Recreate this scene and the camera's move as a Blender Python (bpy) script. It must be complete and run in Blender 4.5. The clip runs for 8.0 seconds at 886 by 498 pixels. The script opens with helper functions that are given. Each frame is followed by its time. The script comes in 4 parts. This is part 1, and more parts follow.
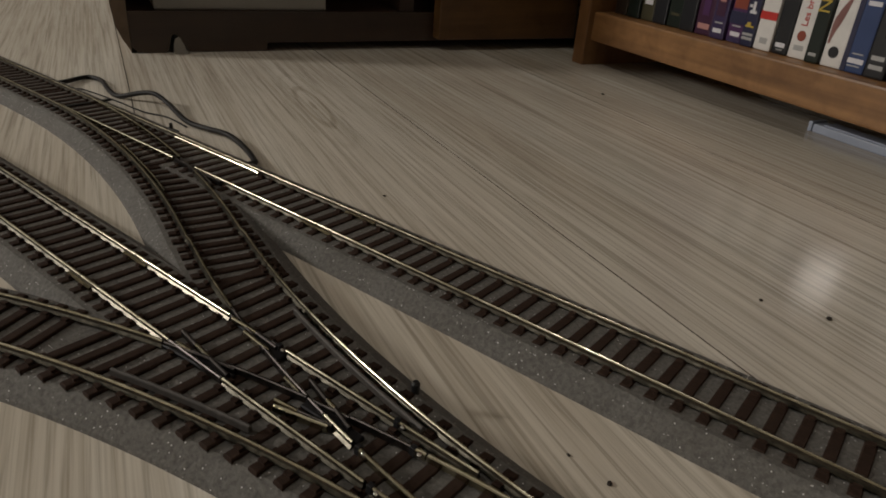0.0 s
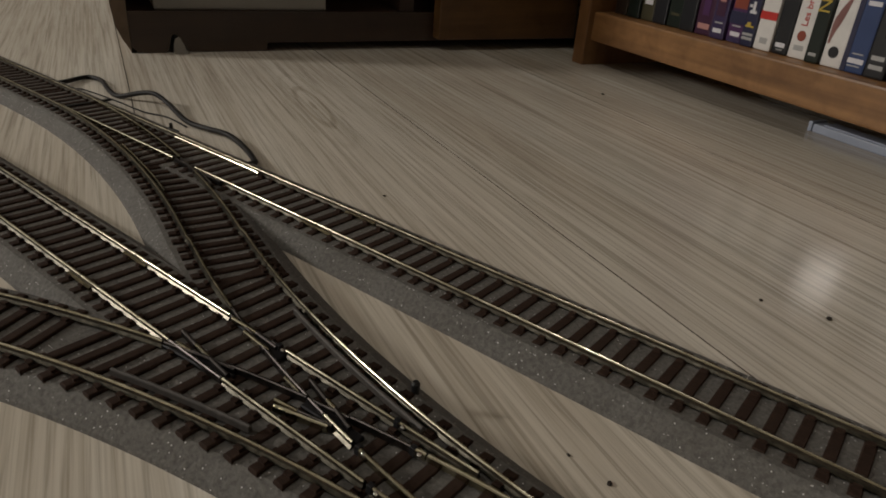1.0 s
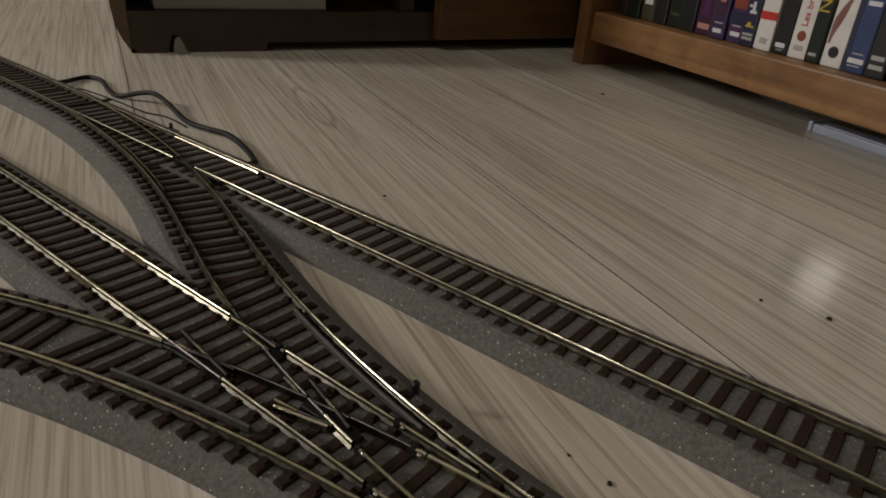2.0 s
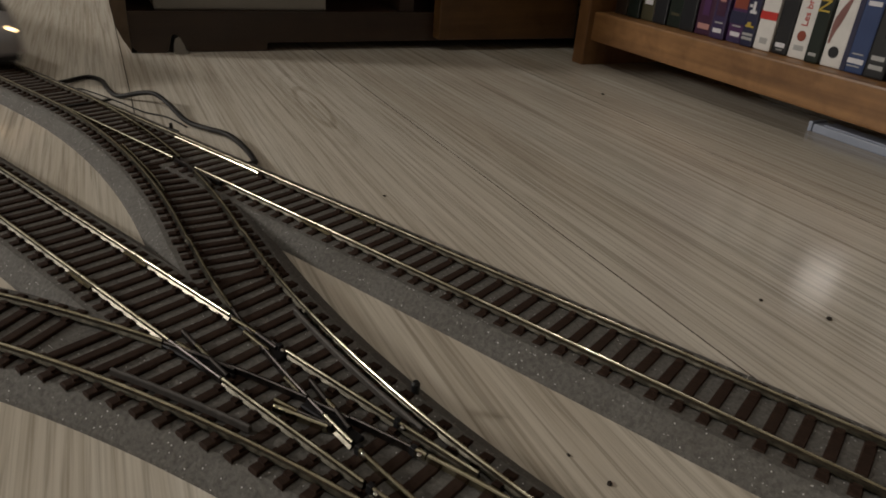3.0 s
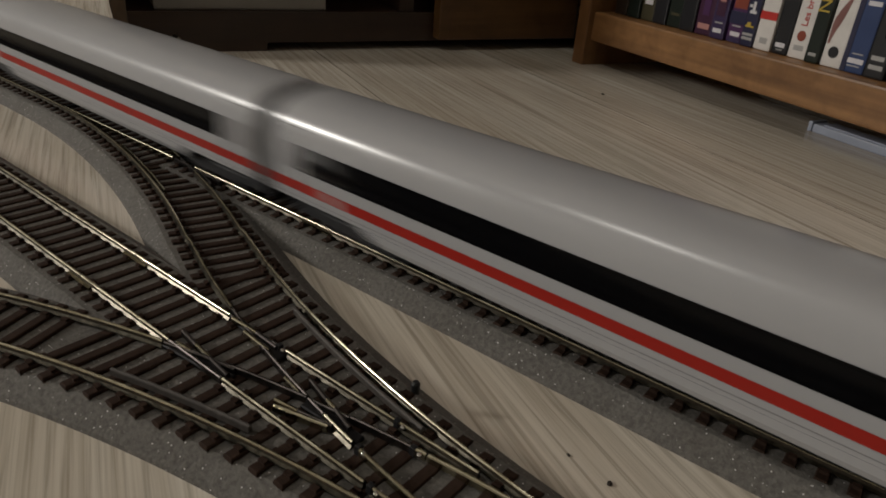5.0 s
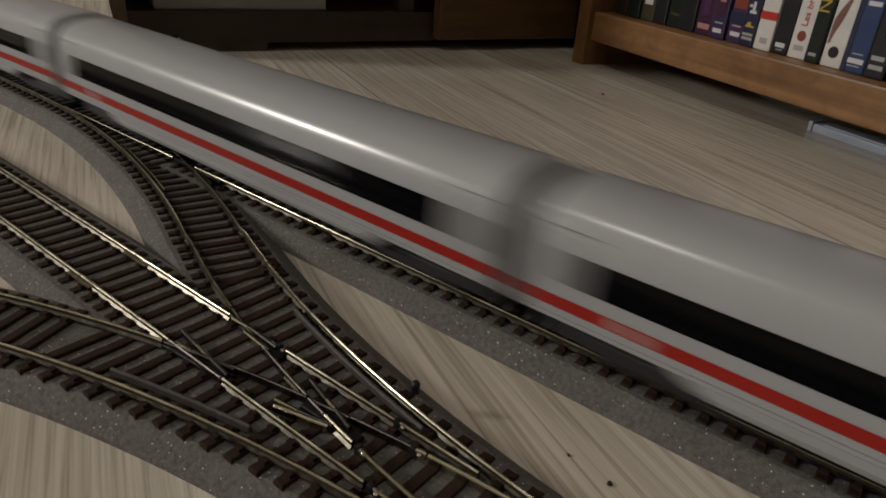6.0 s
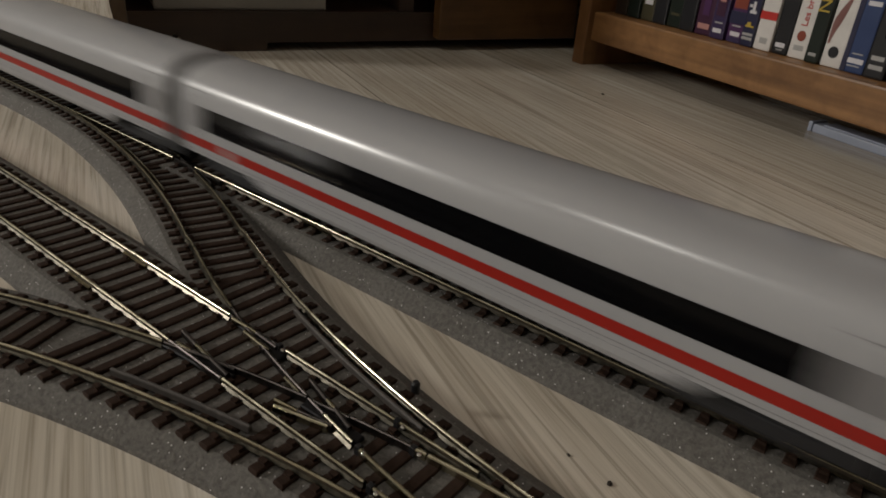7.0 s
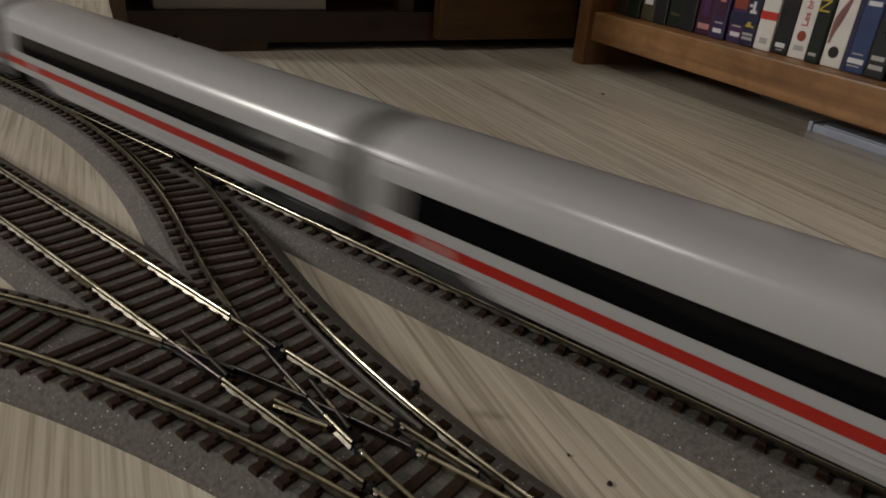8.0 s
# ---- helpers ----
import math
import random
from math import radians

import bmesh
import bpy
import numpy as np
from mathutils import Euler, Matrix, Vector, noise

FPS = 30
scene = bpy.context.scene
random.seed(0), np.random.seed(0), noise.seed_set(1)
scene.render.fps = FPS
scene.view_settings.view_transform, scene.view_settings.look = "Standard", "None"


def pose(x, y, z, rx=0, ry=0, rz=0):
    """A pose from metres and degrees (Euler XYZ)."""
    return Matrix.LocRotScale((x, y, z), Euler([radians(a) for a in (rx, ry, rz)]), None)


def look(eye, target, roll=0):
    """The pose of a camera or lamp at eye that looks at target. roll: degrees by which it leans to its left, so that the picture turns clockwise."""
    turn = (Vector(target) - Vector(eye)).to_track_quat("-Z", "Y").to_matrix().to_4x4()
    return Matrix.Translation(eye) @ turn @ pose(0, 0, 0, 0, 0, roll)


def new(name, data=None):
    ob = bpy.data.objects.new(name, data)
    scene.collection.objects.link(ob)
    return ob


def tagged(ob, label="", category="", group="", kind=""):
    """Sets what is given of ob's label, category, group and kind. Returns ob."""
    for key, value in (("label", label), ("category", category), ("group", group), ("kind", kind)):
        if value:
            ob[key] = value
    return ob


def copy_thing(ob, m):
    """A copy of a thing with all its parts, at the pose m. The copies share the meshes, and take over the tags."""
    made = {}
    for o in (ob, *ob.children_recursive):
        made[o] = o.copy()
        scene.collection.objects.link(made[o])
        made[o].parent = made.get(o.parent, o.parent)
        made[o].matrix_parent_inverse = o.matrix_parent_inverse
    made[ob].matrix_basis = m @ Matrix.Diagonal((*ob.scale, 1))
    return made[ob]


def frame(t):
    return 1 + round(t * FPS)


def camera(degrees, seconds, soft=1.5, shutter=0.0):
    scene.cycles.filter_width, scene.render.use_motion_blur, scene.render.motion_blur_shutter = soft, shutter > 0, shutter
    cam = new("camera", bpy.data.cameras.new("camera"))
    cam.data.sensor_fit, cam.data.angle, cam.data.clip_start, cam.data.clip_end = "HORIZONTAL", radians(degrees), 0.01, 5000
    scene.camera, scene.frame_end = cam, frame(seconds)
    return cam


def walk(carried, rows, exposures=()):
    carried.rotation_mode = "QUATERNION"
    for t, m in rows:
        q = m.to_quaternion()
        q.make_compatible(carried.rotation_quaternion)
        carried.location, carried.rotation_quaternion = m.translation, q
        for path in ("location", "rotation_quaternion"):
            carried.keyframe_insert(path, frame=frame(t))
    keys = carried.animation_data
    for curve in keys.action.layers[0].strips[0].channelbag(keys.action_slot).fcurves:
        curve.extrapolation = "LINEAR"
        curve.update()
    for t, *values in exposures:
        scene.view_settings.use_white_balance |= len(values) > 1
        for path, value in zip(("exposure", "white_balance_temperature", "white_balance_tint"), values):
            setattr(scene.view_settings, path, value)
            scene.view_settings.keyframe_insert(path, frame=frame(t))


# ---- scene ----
# The floor is z = 0. The straight main track runs along x; its near rail lies on y = 0. RAIL is the height of the rail heads.
RAIL = 0.008
GAUGE = 0.0165
HALF = GAUGE / 2
PITCH = 0.0062          # sleeper spacing
A_MID = HALF            # centre line of the main track
B_MID = -0.0602         # centre line of the second straight track
ROOM = pose(0, 0, 0, 0, 0, 154.245)   # the planks and the furniture are turned against the track

# ---- camera ----
EYE = Vector((0.0, -0.1352, 0.1043))
YAW, DIP = 2.2172, 0.4704
WAY = Vector((math.cos(YAW) * math.cos(DIP), math.sin(YAW) * math.cos(DIP), -math.sin(DIP)))
cam = camera(66.55, 8.0, soft=1.8, shutter=1.2)
walk(cam, [(0.0, look(EYE, EYE + WAY, 4.46)), (8.0, look(EYE, EYE + WAY, 4.46))],
     exposures=[(0.0, 0.0), (8.0, 0.0)])

# ---- light: an evening room, a lamp low to the side and a ceiling lamp ----
world = bpy.data.worlds.new("room_dark")
world.use_nodes = True
world.node_tree.nodes["Background"].inputs[0].default_value = (1.0, 0.85, 0.7, 1)
world.node_tree.nodes["Background"].inputs[1].default_value = 0.02
scene.world = world


def lamp(name, kind, where, power, colour, size):
    data = bpy.data.lights.new(name, kind)
    data.energy, data.color = power, colour
    if kind == "AREA":
        data.shape, data.size = "DISK", size
    else:
        data.shadow_soft_size = size
    ob = new(name, data)
    ob.location = where
    return ob


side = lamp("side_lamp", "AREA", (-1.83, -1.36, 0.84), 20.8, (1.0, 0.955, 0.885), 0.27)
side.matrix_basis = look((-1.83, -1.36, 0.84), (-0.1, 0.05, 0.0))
lamp("ceiling_lamp", "AREA", (-0.85, -1.25, 2.30), 10.3, (1.0, 0.955, 0.885), 0.22)


# ---- materials ----
def material(name, base=(0.5, 0.5, 0.5), rough=0.5, metal=0.0):
    m = bpy.data.materials.new(name)
    m.use_nodes = True
    b = m.node_tree.nodes["Principled BSDF"]
    b.inputs["Base Color"].default_value = (*base, 1)
    b.inputs["Roughness"].default_value = rough
    b.inputs["Metallic"].default_value = metal
    return m, m.node_tree, b


def node(tree, kind, **values):
    n = tree.nodes.new(kind)
    for k, v in values.items():
        n.inputs[k].default_value = v
    return n


def coords(tree, scale=(1, 1, 1), shift=None):
    tc = tree.nodes.new("ShaderNodeTexCoord")
    mp = tree.nodes.new("ShaderNodeMapping")
    mp.inputs["Scale"].default_value = scale
    tree.links.new(tc.outputs["Object"], mp.inputs["Vector"])
    if shift:
        oi = tree.nodes.new("ShaderNodeObjectInfo")
        mul = tree.nodes.new("ShaderNodeVectorMath")
        mul.operation = "SCALE"
        mul.inputs[0].default_value = shift
        tree.links.new(oi.outputs["Random"], mul.inputs["Scale"])
        tree.links.new(mul.outputs[0], mp.inputs["Location"])
    return mp.outputs[0]


def noise_tex(tree, vec, scale, detail=4.0, rough=0.6, distort=0.0):
    n = node(tree, "ShaderNodeTexNoise", Scale=scale, Detail=detail, Roughness=rough, Distortion=distort)
    tree.links.new(vec, n.inputs["Vector"])
    return n.outputs["Fac"]


def ramp(tree, fac, stops):
    r = tree.nodes.new("ShaderNodeValToRGB")
    els = r.color_ramp.elements
    while len(els) < len(stops):
        els.new(0.5)
    for e, (p, c) in zip(els, stops):
        e.position, e.color = p, (*c, 1)
    tree.links.new(fac, r.inputs[0])
    return r.outputs[0]


def mix(tree, fac, a, b, mode="MIX"):
    m = tree.nodes.new("ShaderNodeMix")
    m.data_type, m.blend_type = "RGBA", mode
    for sock, val in ((m.inputs[0], fac), (m.inputs[6], a), (m.inputs[7], b)):
        if isinstance(val, (int, float)):
            sock.default_value = val
        elif isinstance(val, tuple):
            sock.default_value = (*val, 1)
        else:
            tree.links.new(val, sock)
    return m.outputs[2]


def bump(tree, b, height, strength, distance):
    n = node(tree, "ShaderNodeBump", Strength=strength, Distance=distance)
    tree.links.new(height, n.inputs["Height"])
    tree.links.new(n.outputs[0], b.inputs["Normal"])


def flame(t, wobble):
    """A flame figure in the grain: long nested ovals at one place of the floor."""
    geo = t.nodes.new("ShaderNodeNewGeometry")
    mp = t.nodes.new("ShaderNodeMapping")
    mp.vector_type = "TEXTURE"
    mp.inputs["Location"].default_value = (-0.285, 0.112, 0)
    mp.inputs["Rotation"].default_value = (0, 0, radians(152.5))
    mp.inputs["Scale"].default_value = (0.085, 0.013, 1)
    t.links.new(geo.outputs["Position"], mp.inputs["Vector"])
    far = t.nodes.new("ShaderNodeVectorMath")
    far.operation = "LENGTH"
    t.links.new(mp.outputs[0], far.inputs[0])
    turn = t.nodes.new("ShaderNodeMath")
    turn.operation = "MULTIPLY_ADD"
    turn.inputs[1].default_value = 2.2
    t.links.new(wobble, turn.inputs[0])
    wide = t.nodes.new("ShaderNodeMath")
    wide.operation = "MULTIPLY"
    wide.inputs[1].default_value = 15.0
    t.links.new(far.outputs["Value"], wide.inputs[0])
    t.links.new(wide.outputs[0], turn.inputs[2])
    wave = t.nodes.new("ShaderNodeMath")
    wave.operation = "SINE"
    t.links.new(turn.outputs[0], wave.inputs[0])
    rings = ramp(t, wave.outputs[0], [(0.0, (1.0, 1.0, 1.0)), (0.4, (0.96, 0.95, 0.93)), (0.9, (0.72, 0.69, 0.64))])
    fade = ramp(t, far.outputs["Value"], [(0.55, (0, 0, 0)), (1.0, (1, 1, 1))])
    return mix(t, fade, rings, (1.0, 1.0, 1.0))


def wood_floor():
    m, t, b = material("laminate_oak", rough=0.3)
    v = coords(t, (1, 1, 1), (7.0, 3.0, 0))
    big = coords(t, (2.2, 26, 1), (5.0, 9.0, 0))
    fine = coords(t, (9.0, 520, 1), (3.0, 40.0, 0))
    mid = coords(t, (3.5, 230, 1), (8.0, 20.0, 0))
    broad = noise_tex(t, big, 1.0, 3, 0.55, 0.6)
    streak = noise_tex(t, mid, 1.0, 5, 0.65, 0.5)
    grain = noise_tex(t, fine, 1.0, 4, 0.7, 0.3)
    blot = noise_tex(t, v, 9.0, 3)
    c = ramp(t, broad, [(0.28, (0.645, 0.585, 0.50)), (0.5, (0.71, 0.66, 0.58)), (0.72, (0.76, 0.72, 0.65))])
    c2 = ramp(t, streak, [(0.30, (0.66, 0.63, 0.59)), (0.47, (0.90, 0.89, 0.875)), (0.62, (1.0, 1.0, 1.0))])
    c3 = ramp(t, grain, [(0.36, (0.59, 0.57, 0.54)), (0.50, (0.91, 0.90, 0.89)), (0.60, (1.0, 1.0, 1.0))])
    c4 = ramp(t, blot, [(0.3, (0.88, 0.87, 0.85)), (0.65, (1.0, 1.0, 1.0))])
    col = mix(t, 0.82, c, c2, "MULTIPLY")
    col = mix(t, 0.85, col, c3, "MULTIPLY")
    col = mix(t, 0.8, col, c4, "MULTIPLY")
    col = mix(t, 0.75, col, flame(t, streak), "MULTIPLY")
    oi = t.nodes.new("ShaderNodeObjectInfo")
    tone = ramp(t, oi.outputs["Random"], [(0.0, (0.93, 0.92, 0.90)), (1.0, (1.05, 1.04, 1.03))])
    col = mix(t, 1.0, col, tone, "MULTIPLY")
    t.links.new(col, b.inputs["Base Color"])
    r = t.nodes.new("ShaderNodeMapRange")
    t.links.new(streak, r.inputs[0])
    r.inputs[3].default_value, r.inputs[4].default_value = 0.23, 0.11
    t.links.new(r.outputs[0], b.inputs["Roughness"])
    b.inputs["Specular IOR Level"].default_value = 0.40
    bump(t, b, grain, 0.22, 0.0004)
    return m


def wood(name, dark, light, along=0, rough=0.42, scale=1.0):
    m, t, b = material(name, rough=rough)
    s = [38 * scale] * 3
    s[along] = 2.5 * scale
    f = [160 * scale] * 3
    f[along] = 6 * scale
    a = noise_tex(t, coords(t, tuple(s), (4, 4, 4)), 1.0, 4, 0.6, 0.8)
    g = noise_tex(t, coords(t, tuple(f), (4, 4, 4)), 1.0, 3, 0.6)
    c = ramp(t, a, [(0.3, dark), (0.7, light)])
    c = mix(t, 0.5, c, ramp(t, g, [(0.3, (0.6, 0.55, 0.5)), (0.6, (1, 1, 1))]), "MULTIPLY")
    blot = noise_tex(t, coords(t, (1, 1, 1), (4, 4, 4)), 34 * scale, 4, 0.65, 0.4)
    c = mix(t, 0.8, c, ramp(t, blot, [(0.32, (0.62, 0.57, 0.50)), (0.52, (0.95, 0.94, 0.92)), (0.7, (1.15, 1.14, 1.10))]), "MULTIPLY")
    t.links.new(c, b.inputs["Base Color"])
    bump(t, b, g, 0.15, 0.0005)
    return m


def foam():
    m, t, b = material("grey_foam_ballast", rough=0.5)
    v = coords(t)
    n1 = noise_tex(t, v, 900, 4, 0.7)
    n2 = noise_tex(t, v, 60, 3, 0.6)
    c = ramp(t, n1, [(0.32, (0.090, 0.084, 0.076)), (0.7, (0.186, 0.175, 0.161))])
    c = mix(t, 0.7, c, ramp(t, n2, [(0.3, (0.78, 0.76, 0.74)), (0.7, (1.0, 1.0, 1.0))]), "MULTIPLY")
    b.inputs["Specular IOR Level"].default_value = 0.35
    vo = t.nodes.new("ShaderNodeTexVoronoi")
    vo.inputs["Scale"].default_value = 1000
    t.links.new(v, vo.inputs["Vector"])
    speck = ramp(t, vo.outputs["Distance"], [(0.13, (1, 1, 1)), (0.19, (0, 0, 0))])
    keep = ramp(t, vo.outputs["Color"], [(0.63, (0, 0, 0)), (0.71, (1, 1, 1))])
    both = mix(t, 1.0, speck, keep, "MULTIPLY")
    c = mix(t, both, c, (0.75, 0.73, 0.72))
    t.links.new(c, b.inputs["Base Color"])
    r = ramp(t, both, [(0.0, (0.75, 0.75, 0.75)), (1.0, (0.15, 0.15, 0.15))])
    t.links.new(r, b.inputs["Roughness"])
    bump(t, b, n1, 0.8, 0.0006)
    return m


def varied(name, base, rough, amount=0.2, scale=120, metal=0.0, bumpy=0.0, shine=0.5):
    m, t, b = material(name, base, rough, metal)
    b.inputs["Specular IOR Level"].default_value = shine
    n = noise_tex(t, coords(t), scale, 4, 0.65)
    lo = tuple(x * (1 - amount) for x in base)
    hi = tuple(min(1, x * (1 + amount)) for x in base)
    t.links.new(ramp(t, n, [(0.3, lo), (0.7, hi)]), b.inputs["Base Color"])
    r = t.nodes.new("ShaderNodeMapRange")
    t.links.new(n, r.inputs[0])
    r.inputs[3].default_value, r.inputs[4].default_value = rough * 0.8, min(1, rough * 1.25)
    t.links.new(r.outputs[0], b.inputs["Roughness"])
    if bumpy:
        bump(t, b, n, bumpy, 0.0005)
    return m


def worn_rail():
    """Nickel silver with a head polished in streaks along the rail."""
    m, t, b = material("nickel_silver_rail", metal=1.0)
    fine = noise_tex(t, coords(t, (160, 900, 900)), 1.0, 4, 0.7)
    long = noise_tex(t, coords(t, (70, 200, 200)), 1.0, 4, 0.7)
    c = ramp(t, fine, [(0.3, (0.30, 0.27, 0.19)), (0.55, (0.50, 0.46, 0.34)), (0.75, (0.68, 0.64, 0.50))])
    t.links.new(c, b.inputs["Base Color"])
    r = t.nodes.new("ShaderNodeMapRange")
    t.links.new(long, r.inputs[0])
    r.inputs[1].default_value, r.inputs[2].default_value = 0.3, 0.7
    r.inputs[3].default_value, r.inputs[4].default_value = 0.14, 0.25
    t.links.new(r.outputs[0], b.inputs["Roughness"])
    bump(t, b, fine, 0.12, 0.0002)
    return m


def glowing(name, colour, strength):
    m, t, b = material(name, colour, 0.3)
    b.inputs["Emission Color"].default_value = (*colour, 1)
    b.inputs["Emission Strength"].default_value = strength
    return m


FLOOR = wood_floor()
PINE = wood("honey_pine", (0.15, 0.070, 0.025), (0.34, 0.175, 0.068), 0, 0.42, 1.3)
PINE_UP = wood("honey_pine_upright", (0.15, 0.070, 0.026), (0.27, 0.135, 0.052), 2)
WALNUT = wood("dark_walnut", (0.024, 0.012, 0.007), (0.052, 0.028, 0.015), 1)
# copy of the walnut for the left side, lightened in colour as lamplit
WALNUT_LIT = wood("walnut_lit_side", (0.10, 0.066, 0.040), (0.16, 0.11, 0.07), 0)
BROWN = wood("brown_drawer_wood", (0.085, 0.042, 0.014), (0.15, 0.075, 0.026), 1)
CORE = varied("dark_plank_core", (0.10, 0.075, 0.055), 0.8, 0.2, 200)
FOAM = foam()
PLASTER = varied("wall_plaster", (0.72, 0.70, 0.655), 0.9, 0.06, 14, bumpy=0.1)
CEILING = varied("ceiling_paint", (0.78, 0.75, 0.70), 0.9, 0.03, 10)
SLEEPER = varied("sleeper_plastic", (0.035, 0.0208, 0.0150), 0.66, 0.3, 700, bumpy=0.25, shine=0.12)
STEEL = worn_rail()
WEB = varied("tarnished_rail_web", (0.060, 0.048, 0.034), 0.55, 0.35, 300, 0.4, shine=0.2)
FOOT = varied("worn_rail_foot", (0.068, 0.062, 0.049), 0.30, 0.7, 240, 1.0)
DARKSTEEL = varied("blackened_rail", (0.085, 0.075, 0.070), 0.36, 0.5, 420, 1.0)
FROGBLACK = varied("black_frog_plastic", (0.010, 0.009, 0.010), 0.55, 0.3, 400, shine=0.2)
GUARD = varied("grey_guard_plastic", (0.075, 0.066, 0.060), 0.45, 0.25, 500, shine=0.3)
SOLDER = varied("bright_solder", (0.75, 0.74, 0.72), 0.12, 0.1, 300, 1.0)
BLACK = varied("black_plastic", (0.012, 0.012, 0.013), 0.4, 0.3, 300)
CABLE = varied("black_cable_sheath", (0.014, 0.012, 0.0115), 0.55, 0.25, 300, shine=0.25)
BODY = varied("train_light_grey_paint", (0.395, 0.395, 0.408), 0.245, 0.025, 45)
LOCOBODY = varied("power_car_grey_paint", (0.385, 0.385, 0.397), 0.31, 0.025, 45)
GREYROOF = varied("dark_grey_roof_paint", (0.075, 0.073, 0.078), 0.5, 0.12, 90)
RED = varied("traffic_red_stripe", (0.36, 0.022, 0.015), 0.30, 0.06, 60)
GLASS = varied("black_window_glass", (0.0035, 0.0035, 0.0042), 0.09, 0.2, 60, shine=0.16)
# grey base colour paints the reflection on the cab's side glass
CABGLASS = varied("cab_glass_sheen", (0.085, 0.087, 0.095), 0.15, 0.15, 60)
DOORGREY = varied("grey_door_paint", (0.205, 0.20, 0.205), 0.35, 0.05, 80)
PALEDOOR = varied("pale_grey_door_paint", (0.27, 0.265, 0.272), 0.35, 0.05, 80)
VENTGREY = varied("pale_vent_grey", (0.30, 0.305, 0.325), 0.4, 0.08, 80)
BELLOW = varied("grey_bellows_rubber", (0.070, 0.068, 0.071), 0.7, 0.15, 200)
UNDER = varied("underframe_black", (0.02, 0.02, 0.023), 0.6, 0.2, 200)
EMBLEM = varied("white_emblem_paint", (0.42, 0.37, 0.36), 0.35, 0.03, 60)
LAMPGLOW = glowing("headlight_glow", (1.0, 0.68, 0.34), 5.6)
PALEBOX = varied("pale_grey_board", (0.26, 0.245, 0.22), 0.6, 0.08, 30)
WHITEPLASTIC = varied("white_blue_plastic", (0.31, 0.34, 0.42), 0.45, 0.06, 60)
CRUMB = varied("dark_crumb", (0.03, 0.022, 0.016), 0.8, 0.3, 900)


# ---- mesh helpers ----
def mesh_of(bm, name, mat):
    bmesh.ops.recalc_face_normals(bm, faces=bm.faces[:])
    me = bpy.data.meshes.new(name)
    bm.to_mesh(me)
    bm.free()
    for m in (mat if isinstance(mat, (list, tuple)) else [mat]):
        me.materials.append(m)
    return me


def part(name, bm, mat, parent=None, label="", smooth=False):
    me = bm if isinstance(bm, bpy.types.Mesh) else mesh_of(bm, name, mat)
    if smooth:
        for f in me.polygons:
            f.use_smooth = True
    ob = new(name, me)
    if parent is not None:
        ob.parent = parent
    if label:
        ob["label"] = label
    return ob


def empty(name, m):
    ob = new(name)
    ob.empty_display_size = 0.02
    ob.matrix_basis = m
    return ob


def box(bm, lo, hi, bevel=0.0):
    lo, hi = Vector(lo), Vector(hi)
    made = bmesh.ops.create_cube(bm, size=1.0, matrix=Matrix.Translation((lo + hi) / 2) @ Matrix.Diagonal((*(hi - lo), 1)))
    if bevel:
        edges = list({e for v in made["verts"] for e in v.link_edges})
        bmesh.ops.bevel(bm, geom=edges, offset=bevel, segments=2, affect="EDGES", profile=0.6)
    return bm


def boxed(*boxes):
    bm = bmesh.new()
    for b in boxes:
        box(bm, *b)
    return bm


def cyl(bm, m, r1, r2, depth, seg=20):
    bmesh.ops.create_cone(bm, cap_ends=True, segments=seg, radius1=r1, radius2=r2, depth=depth, matrix=m)
    return bm


def sweep(line, profile, bm=None, closed=True):
    """Sweeps a profile of (sideways, z) along a line of (x, y, heading)."""
    bm = bm or bmesh.new()
    rings = []
    for x, y, h in line:
        nx, ny = -math.sin(h), math.cos(h)
        rings.append([bm.verts.new((x + d * nx, y + d * ny, z)) for d, z in profile])
    n = len(profile)
    for p, q in zip(rings, rings[1:]):
        for i in range(n if closed else n - 1):
            bm.faces.new((p[i], p[(i + 1) % n], q[(i + 1) % n], q[i]))
    if closed:
        bm.faces.new(rings[0])
        bm.faces.new(rings[-1][::-1])
    return bm


def tube(points, radius, seg=8, steps=7):
    """A round tube along a smooth curve through the points."""
    pts = [Vector(p) for p in points]
    pts = [pts[0] * 2 - pts[1]] + pts + [pts[-1] * 2 - pts[-2]]
    line = []
    for i in range(1, len(pts) - 2):
        p0, p1, p2, p3 = pts[i - 1:i + 3]
        for k in range(steps):
            u = k / steps
            line.append(0.5 * (2 * p1 + (p2 - p0) * u + (2 * p0 - 5 * p1 + 4 * p2 - p3) * u * u + (3 * p1 - p0 - 3 * p2 + p3) * u ** 3))
    line.append(pts[-2])
    bm = bmesh.new()
    rings = []
    for i, p in enumerate(line):
        d = (line[min(i + 1, len(line) - 1)] - line[max(i - 1, 0)]).normalized()
        s = d.cross(Vector((0, 0, 1))).normalized()
        w = s.cross(d)
        rings.append([bm.verts.new(p + radius * (math.cos(a) * s + math.sin(a) * w)) for a in [2 * math.pi * k / seg for k in range(seg)]])
    for p, q in zip(rings, rings[1:]):
        for k in range(seg):
            bm.faces.new((p[k], p[(k + 1) % seg], q[(k + 1) % seg], q[k]))
    bm.faces.new(rings[0])
    bm.faces.new(rings[-1][::-1])
    return bm


# ---- room: walls, ceiling (room axes: first along the planks, second to the left of them) ----
def room_part(name, bm, mat, label, category):
    ob = part(name, bm, mat)
    ob.matrix_basis = ROOM
    return tagged(ob, label, category, kind="structure")


